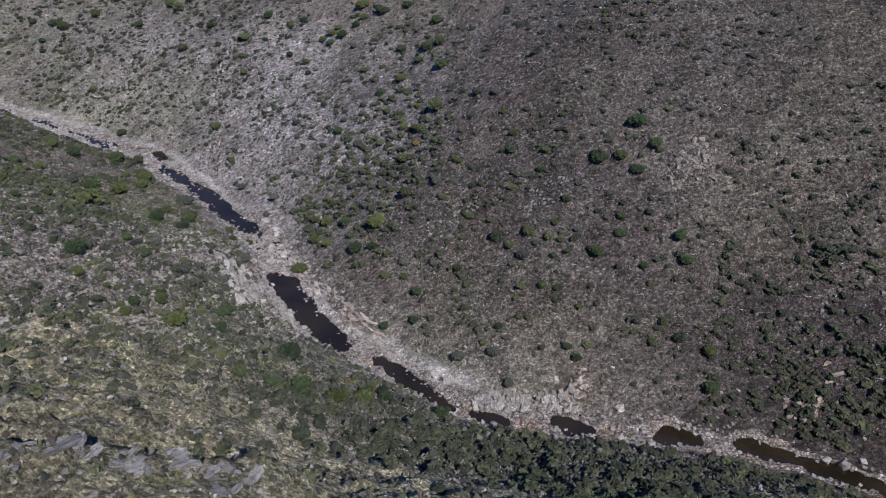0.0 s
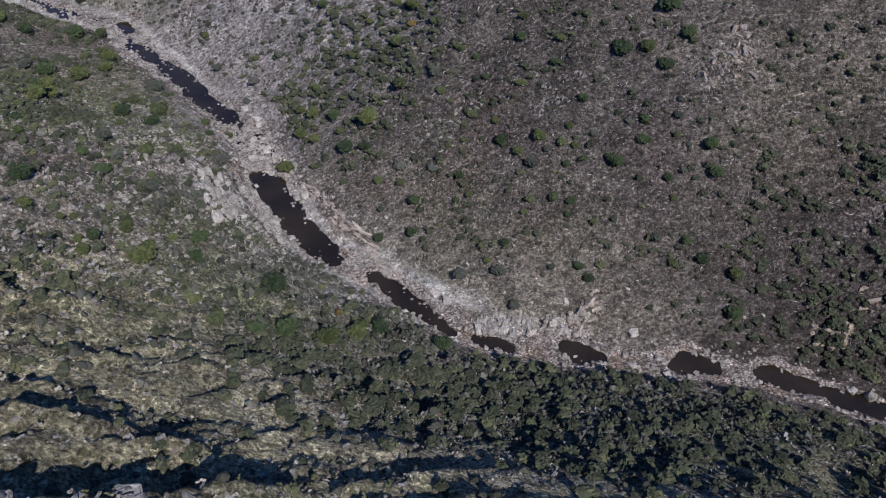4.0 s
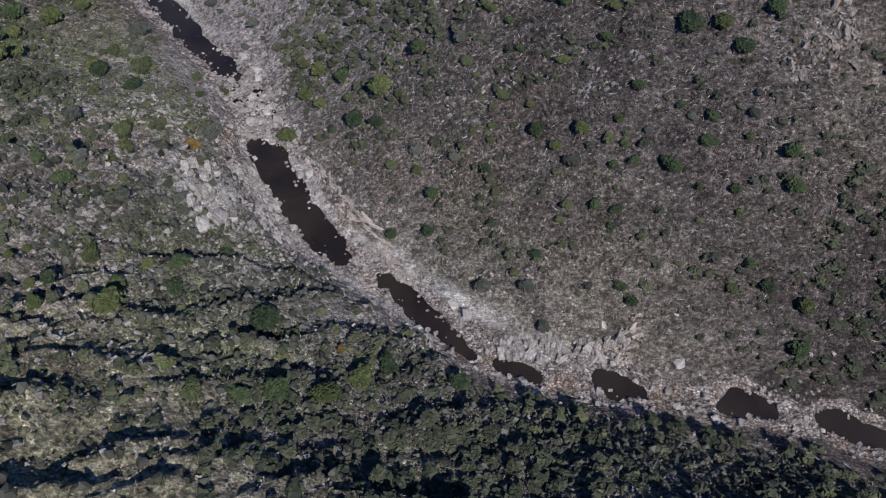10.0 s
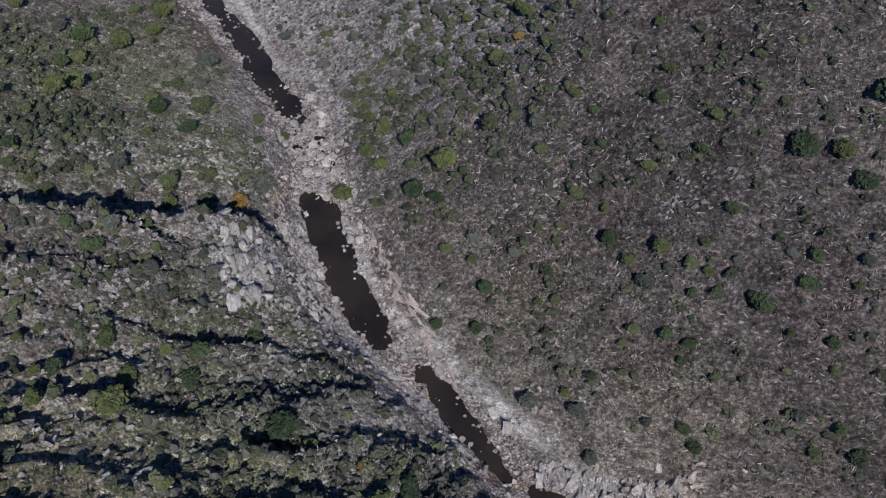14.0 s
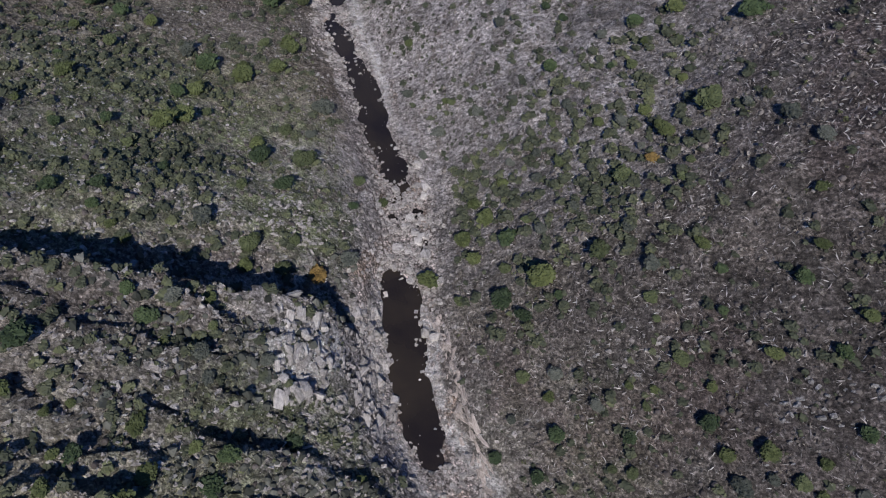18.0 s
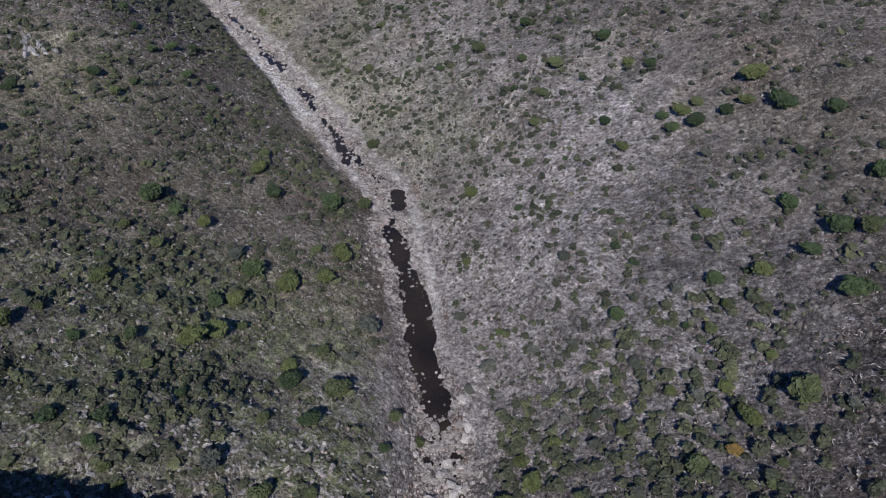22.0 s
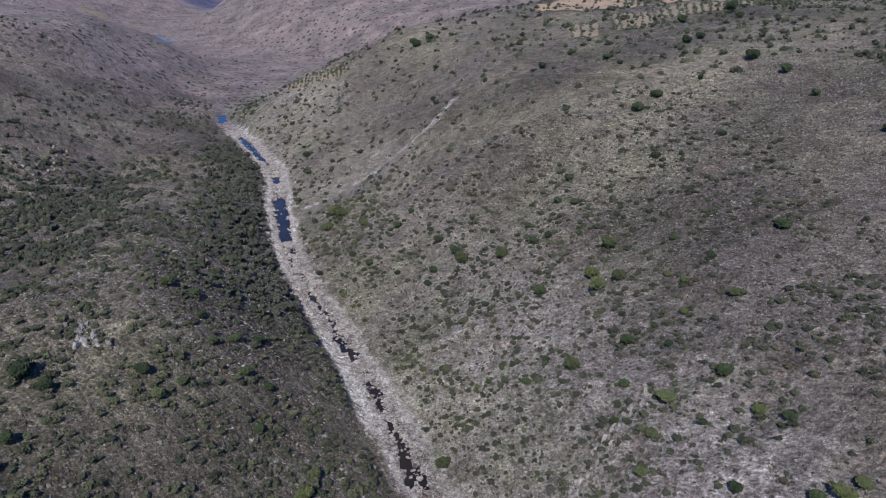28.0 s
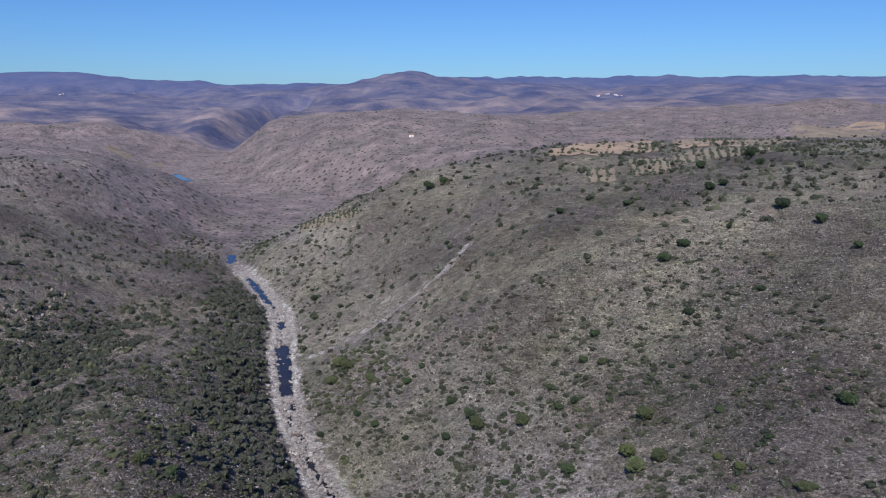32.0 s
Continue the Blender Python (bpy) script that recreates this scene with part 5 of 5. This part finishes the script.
# ---- bushes of the wider hills ----
regions = [candidates(n, *box_uv, 25 + n % 7) for n, box_uv in ((19000, (320, 1900, -700, 700)), (14000, (320, 720, -170, 380)), (9000, (150, 720, -460, -170)), (11000, (130, 720, -300, -60)), (4000, (20, 330, -430, -122)), (3500, (60, 330, 185, 330)))]
x, y, z, s, d, side = [np.concatenate([r[k] for r in regions]) for k in range(6)]
rng = np.random.default_rng(26)
u = (x - U0[0]) * AHEAD[0] + (y - U0[1]) * AHEAD[1]
clump = 0.45 + 0.45 * bumps(x, y, 45, 61) + 0.35 * bumps(x, y, 14, 62)
want = np.clip(clump, 0, 1) * (0.5 - 0.3 * ease(u, 700, 1000))
want = np.maximum(want, 1.2 * (side < 0) * ease(s, 400, 450) * (1 - ease(s, 640, 720)) * (1 - ease(d, 34, 62)) * ease(d, 9, 13) * np.clip(0.75 + 0.6 * bumps(x, y, 12, 69), 0, 1))
want = np.maximum(want, 1.1 * (side < 0) * ease(s, 410, 450) * (1 - ease(s, 600, 680)) * ease(d, 74, 92) * (1 - ease(d, 140, 185)) * np.clip(0.7 + 0.6 * bumps(x, y, 16, 70), 0, 1))
v = (x - U0[0]) * ASIDE[0] + (y - U0[1]) * ASIDE[1]
want = np.maximum(want, 0.6 * (side > 0) * ease(v, 60, 140) * (1 - ease(u, 560, 680)) * np.clip(0.55 + 0.7 * bumps(x, y, 30, 68), 0, 1))
m = (rng.uniform(size=len(x)) < want) & (d > 9) & ~((u < 320) & (side < 0) & (s < 400))
x, y, z, u = kept(m, x, y, z, u)
tone = np.clip(0.24 + 0.15 * bumps(x, y, 60, 67) + rng.normal(0, 0.2, len(x)), 0, 1)
ob = strewn("hillside_bushes", DOT_CROWNS + CUSHIONS[:5], x, y, z - 0.1, 1.0 + 3.9 * rng.uniform(size=len(x)) ** 2.6, [THICKET], tone, rng.uniform(0.7, 1.0, len(x)), seed=6)
tagged(ob, "dark green bushes scattered over the farther hills", "bushes", kind="stuff")

# ---- trees along the farther river and in its side gully ----
x, y, z, s, d, side, rng = candidates(11000, 130, 720, -300, -55, 31)
left = side < 0
bank = left * ease(s, 385, 430) * (1 - ease(s, 690, 760)) * ease(d, 8, 11) * (1 - ease(d, 26 + 14 * bumps(x, y, 40, 73), 50 + 14 * bumps(x, y, 40, 73))) * np.clip(0.85 + 0.5 * bumps(x, y, 14, 74), 0, 1)
gully = left * ease(s, 405, 450) * (1 - ease(s, 600, 680)) * ease(d + 10 * bumps(x, y, 30, 75), 66, 82) * (1 - ease(d + 14 * bumps(x, y, 24, 76), 120, 165)) * np.clip(0.7 + 0.6 * bumps(x, y, 15, 77), 0, 1)
m = rng.uniform(size=len(x)) < np.maximum(bank, 0.85 * gully)
x, y, z, bank = kept(m, x, y, z, bank)
tone = np.clip(np.where(bank > 0.2, 0.34, 0.2) + rng.normal(0, 0.14, len(x)), 0, 1)
ob = strewn("riverside_trees", SMALL_CROWNS, x, y, z - 0.2, rng.uniform(2.0, 4.4, len(x)), [RIVERSIDE], tone, rng.uniform(0.7, 1.05, len(x)), seed=12)
tagged(ob, "dense dark green trees along the farther river and its gully", "trees", kind="stuff")
x, y, z, s, d, side, rng = candidates(2600, 270, 390, -90, 10, 32)
m = (side > 0) & (rng.uniform(size=len(x)) < 0.42 * ease(d, 8, 13) * (1 - ease(np.hypot((s - 508) / 42, (d - 30) / 26), 0.6, 1.1)))
x, y, z = kept(m, x, y, z)
ob = strewn("green_thicket", SMALL_CROWNS, x, y, z - 0.1, rng.uniform(1.4, 3.4, len(x)), [THICKET], np.clip(rng.normal(0.62, 0.2, len(x)), 0, 1), rng.uniform(0.6, 0.9, len(x)), seed=13)
tagged(ob, "bright green bushes in a patch on the sunny slope", "bushes", kind="stuff")

# ---- boulders of the river, each a thing ----
SLAB_MESHES = {m.name: [mesh_from("slab", v, f, [m]) for v, f in SLABS] for m in (LIGHT_ROCK, PALE_ROCK, PINK_ROCK, RUSTY_ROCK, GREY_ROCK)}
BOULDER_MESHES = {m.name: [mesh_from("boulder", v, f, [m]) for v, f in BOULDERS] for m in (LIGHT_ROCK,)}
stone_rng = random.Random(17)


def lay(ob, x, y, z, size, turn, tilt=0.0, tip=0.0):
    ob.matrix_world = pose(x, y, z, tilt, tip, turn) @ Matrix.Diagonal((*size, 1))


spots = []
for s0, s1, reach, count in ((166, 216, 7.5, 80), (60, 160, 7.5, 46), (-5, 60, 6.0, 22), (216, 330, 8.0, 34)):
    for _ in range(count):
        at = stone_rng.uniform(s0, s1)
        p = np.array([np.interp(at, ALONG, LINE[:, 0]), np.interp(at, ALONG, LINE[:, 1])])
        q = np.array([np.interp(at + 2, ALONG, LINE[:, 0]), np.interp(at + 2, ALONG, LINE[:, 1])])
        spots.append(p + (q - p)[::-1] * (-0.5, 0.5) * stone_rng.uniform(-reach, reach))
spots.append(np.array([15.3, 129.3]))
heights = land([p[0] for p in spots], [p[1] for p in spots])[0]
for p, bz in zip(spots, heights):
    if bz < -0.7:
        continue
    r = 0.4 + 0.95 * stone_rng.random() ** 2.5
    ob = tagged(new("boulder", stone_rng.choice(BOULDER_MESHES[LIGHT_ROCK.name])), "pale angular schist boulder lying in the river bed", "boulder", "boulders in the river bed")
    lay(ob, p[0], p[1], bz + 0.15 * r, (r * stone_rng.uniform(0.9, 1.5), r, r * stone_rng.uniform(0.55, 0.85)), stone_rng.uniform(0, 360), stone_rng.uniform(-14, 14), stone_rng.uniform(-14, 14))


# ---- outcrops: slabs that stand out of the slope ----
def outcrop(label, mat, a, b, wide, count, small, large, flat=0.6, lean=18, long=1.3, sink=0.12, turn=0):
    """An outcrop along the line from a to b, of many broken slabs."""
    mid = ((a[0] + b[0]) / 2, (a[1] + b[1]) / 2)
    mz = float(land(*mid)[0][0])
    root = tagged(new("rock_outcrop"), label, "rock outcrop")
    root.location = (*mid, mz)
    run = math.degrees(math.atan2(b[1] - a[1], b[0] - a[0]))
    length = math.hypot(b[0] - a[0], b[1] - a[1])
    px, py = [], []
    for _ in range(count):
        t, o = stone_rng.random(), stone_rng.gauss(0, 0.5) * wide
        px.append(a[0] + t * (b[0] - a[0]) - o * (b[1] - a[1]) / length)
        py.append(a[1] + t * (b[1] - a[1]) + o * (b[0] - a[0]) / length)
    pz = land(px, py)[0]
    for sx, sy, sz in zip(px, py, pz):
        r = small + (large - small) * stone_rng.random() ** 1.6
        ob = new("slab", stone_rng.choice(SLAB_MESHES[mat.name]))
        ob.parent = root
        ob.matrix_basis = (pose(sx - mid[0], sy - mid[1], sz - mz - sink * r, stone_rng.gauss(0, lean), stone_rng.gauss(0, lean), run + turn + stone_rng.gauss(0, 26))
                           @ Matrix.Diagonal((long * r * stone_rng.uniform(0.8, 1.5), r * stone_rng.uniform(0.45, 0.85), r * flat * stone_rng.uniform(0.7, 1.2), 1)))


outcrop("pale fractured schist slabs standing above the pool", LIGHT_ROCK, (-60, 164), (-51, 149), 4.2, 110, 0.4, 1.7, 0.8, 22, 1.15, 0.1)
outcrop("grey smooth schist slabs along the pool's edge", PALE_ROCK, (-57, 180), (-41, 154), 4.2, 120, 0.5, 1.9, 0.3, 11, 1.2, 0.14)
outcrop("pale blocky rocks jutting into the narrow water", PALE_ROCK, (-27, 150), (-5, 129), 3.5, 51, 0.36, 1.12, 0.6)
outcrop("pale upright rock ribs by the small pool", LIGHT_ROCK, (6, 133), (34, 132), 2.6, 130, 0.3, 1.15, 0.75, 22, 1.6, 0.1, 78)
outcrop("rust-stained crag in the scrub slope", RUSTY_ROCK, (61, 170), (73, 175), 3.8, 105, 0.28, 1.0, 0.9, 28, 1.2, 0.1, 70)
outcrop("pale lichen-covered crag on the slope", PALE_ROCK, (-96, 298), (-95, 321), 6, 51, 0.42, 1.36, 0.8, 22)
outcrop("dark jagged schist crag with deep clefts", GREY_ROCK, (-222, 243), (-211, 239), 5, 24, 0.50, 1.2, 1.2, 25)
outcrop("reddish broken rocks on the far slope", RUSTY_ROCK, (-492, 362), (-455, 330), 16, 51, 0.45, 1.4, 0.8)
outcrop("reddish rock face above the river", RUSTY_ROCK, (84, 122), (97, 125), 4, 27, 0.48, 1.24, 0.9)
outcrop("grey flat ledge slabs of the near crest", GREY_ROCK, (-54, 49), (-26, 56), 4.5, 75, 0.5, 1.7, 0.24, 8, 1.4, 0.12)
outcrop("grey broken slabs along the cliff's crest", GREY_ROCK, (-106, 141), (-62, 171), 4, 69, 0.36, 1.36, 0.7)
outcrop("grey rocks standing out of the scrub", GREY_ROCK, (22, 173), (34, 177), 4, 30, 0.25, 0.7, 1.0, 25)
outcrop("pale rocks standing out of the scrub", PALE_ROCK, (-5, 180), (10, 181), 4, 26, 0.22, 0.65, 0.9, 25)
outcrop("tan crumbling rocks above the small pool", PINK_ROCK, (30, 131.5), (37, 135.5), 2.2, 46, 0.35, 1.1, 0.6, 16, 1.3, 0.2)
outcrop("washed slabs along the sunny bank", PINK_ROCK, (-43, 186), (-12, 147), 1.7, 120, 0.35, 1.35, 0.26, 9, 1.8, 0.15)

# ---- fields and olive groves on the far plateau ----
FIELD_SOIL = make_plain("dry_field", (0.26, 0.19, 0.135), (0.38, 0.28, 0.20), 0.05)
FALLOW = make_plain("fallow_field", (0.17, 0.14, 0.105), (0.27, 0.22, 0.165), 0.04)
GROVE_LEAVES = make_leaves("olive_tree_leaves", (0.04, 0.05, 0.035), (0.07, 0.08, 0.055), (0.11, 0.12, 0.085), True)


def field(corners, mat, label, lift=0.35, n=22):
    c = np.array(corners, float)
    a, b = np.meshgrid(np.linspace(0, 1, n), np.linspace(0, 1, n), indexing="ij")
    a, b = a.ravel()[:, None], b.ravel()[:, None]
    p = (c[0] * (1 - a) + c[1] * a) * (1 - b) + (c[3] * (1 - a) + c[2] * a) * b
    k = np.arange(n * n).reshape(n, n)
    f = np.stack([k[:-1, :-1], k[1:, :-1], k[1:, 1:], k[:-1, 1:]], -1).reshape(-1, 4)
    area = np.cross(c[1] - c[0], c[3] - c[0])
    me = mesh_from("field", np.column_stack([p, land(p[:, 0], p[:, 1])[0] + lift]), f if area > 0 else f[:, ::-1], [mat], True)
    return tagged(new("field", me), label, "field", kind="structure")


def rows_of_trees(corners, across, along):
    c = np.array(corners, float)
    w, h = np.hypot(*(c[1] - c[0])), np.hypot(*(c[3] - c[0]))
    a, b = np.meshgrid(np.arange(0.03, 1, across / w), np.arange(0.03, 1, along / h), indexing="ij")
    a, b = a.ravel()[:, None], b.ravel()[:, None]
    return (c[0] * (1 - a) + c[1] * a) * (1 - b) + (c[3] * (1 - a) + c[2] * a) * b


TAN = "bare tan ploughed field on the plateau"
GROVES = [([(-278, 666), (-262, 702), (-223, 614), (-246, 609)], 7), ([(-294, 640), (-273, 638), (-254, 602), (-270, 598)], 7),
          ([(-263, 713), (-211, 815), (-190, 733), (-237, 659)], 8), ([(-332, 806), (-320, 835), (-284, 747), (-302, 742)], 8),
          ([(-430, 1180), (-380, 1290), (-259, 871), (-293, 838)], 10), ([(-556, 606), (-482, 603), (-466, 589), (-541, 588)], 5)]
field([(-355, 691), (-500, 1080), (-450, 1120), (-282, 716)], FIELD_SOIL, TAN)
field([(-318, 848), (-420, 1200), (-239, 791), (-273, 743)], FIELD_SOIL, TAN)
field([(-365, 1779), (-315, 1980), (-276, 1728), (-305, 1564)], FIELD_SOIL, TAN)
field([(-310, 829), (-237, 769), (-217, 892), (-330, 1010)], FALLOW, "fallow brown field behind the olive groves")
field([(-375, 1491), (-170, 988), (-282, 1736), (-407, 1786)], FALLOW, "wide fallow field on the plateau")
field([(-367, 700), (-306, 679), (-351, 758), (-390, 766)], FIELD_SOIL, TAN)
field([(-1602, 1009), (-1660, 985), (-1771, 1020), (-1700, 1060)], FALLOW, "pale fallow field beside the far river")
field([(-1529, 949), (-1627, 1091), (-1560, 1061), (-1499, 948)], FALLOW, "pale fallow field beside the far river")
places = []
for corners, gap in GROVES:
    field(corners, FALLOW, "tan soil under rows of olive trees")
    places.append(rows_of_trees(corners, gap, gap * 0.8))
p = np.vstack(places)
rng = np.random.default_rng(41)
p = p + rng.normal(0, 0.4, p.shape)
ob = strewn("olive_groves", DOT_CROWNS, p[:, 0], p[:, 1], land(p[:, 0], p[:, 1])[0], rng.uniform(2.0, 3.2, len(p)), [GROVE_LEAVES], rng.uniform(0.2, 0.8, len(p)), 0.9, seed=8)
tagged(ob, "grey-green olive trees planted in straight rows", "olive grove", kind="stuff")

# ---- far houses ----
WHITE_WALL = make_plain("whitewash", (0.74, 0.72, 0.68), (0.82, 0.80, 0.77), 0.8)
ROOF_TILE = make_plain("clay_tiles", (0.30, 0.13, 0.08), (0.42, 0.20, 0.12), 3.0)
DARK_PANE = make_plain("dark_panes", (0.02, 0.02, 0.025), (0.04, 0.045, 0.05), 1.0, 0.2)


def box(name, lo, hi, mat, parent, label=""):
    x0, y0, z0 = lo
    x1, y1, z1 = hi
    v = np.array([(x, y, z) for z in (z0, z1) for y in (y0, y1) for x in (x0, x1)], float)
    ob = new(name, mesh_from(name, v, np.array([(0, 2, 3, 1), (4, 5, 7, 6), (0, 1, 5, 4), (2, 6, 7, 3), (0, 4, 6, 2), (1, 3, 7, 5)]), [mat]))
    ob.parent = parent
    return tagged(ob, label)


def farmhouse(x, y, turn, wide, deep, high):
    root = tagged(new("farmhouse"), "small white farmhouse with a clay tile roof", "house", "far white houses")
    root.matrix_world = pose(x, y, float(land(x, y)[0][0]) - 0.3, 0, 0, turn)
    box("wall", (-wide / 2, -deep / 2, 0), (wide / 2, deep / 2, high), WHITE_WALL, root)
    w, d, r = wide / 2 + 0.4, deep / 2 + 0.4, high + 0.32 * deep
    v = np.array([(-w, -d, high), (w, -d, high), (w, d, high), (-w, d, high), (-w, 0, r), (w, 0, r)])
    roof = new("roof", mesh_from("roof", v, np.array([(0, 1, 5), (0, 5, 4), (2, 3, 4), (2, 4, 5), (0, 4, 3), (1, 2, 5), (0, 3, 2), (0, 2, 1)]), [ROOF_TILE]))
    roof.parent = root
    box("door", (-0.5, -deep / 2 - 0.04, 0.3), (0.5, -deep / 2 + 0.02, 2.4), DARK_PANE, root)
    for k in (-1, 1):
        window = box("window", (k * wide * 0.3 - 0.5, -deep / 2 - 0.04, 1.2), (k * wide * 0.3 + 0.5, -deep / 2 + 0.02, 2.3), WHITE_WALL, root)
        box("pane", (k * wide * 0.3 - 0.4, -deep / 2 - 0.06, 1.3), (k * wide * 0.3 + 0.4, -deep / 2 - 0.02, 2.2), DARK_PANE, window)


farmhouse(-907, 1150, 40, 8, 5, 3.4)
far_rng = random.Random(5)
for hu, hv, spread, count in ((3250, 760, 160, 9), (2900, 430, 80, 3), (3900, -1760, 130, 12)):
    for _ in range(count):
        fu, fv = hu + far_rng.gauss(0, spread * 0.3), hv + far_rng.gauss(0, spread)
        farmhouse(*(U0 + fu * AHEAD + fv * ASIDE), far_rng.uniform(20, 60), far_rng.uniform(6, 11), 6, far_rng.uniform(3, 5))
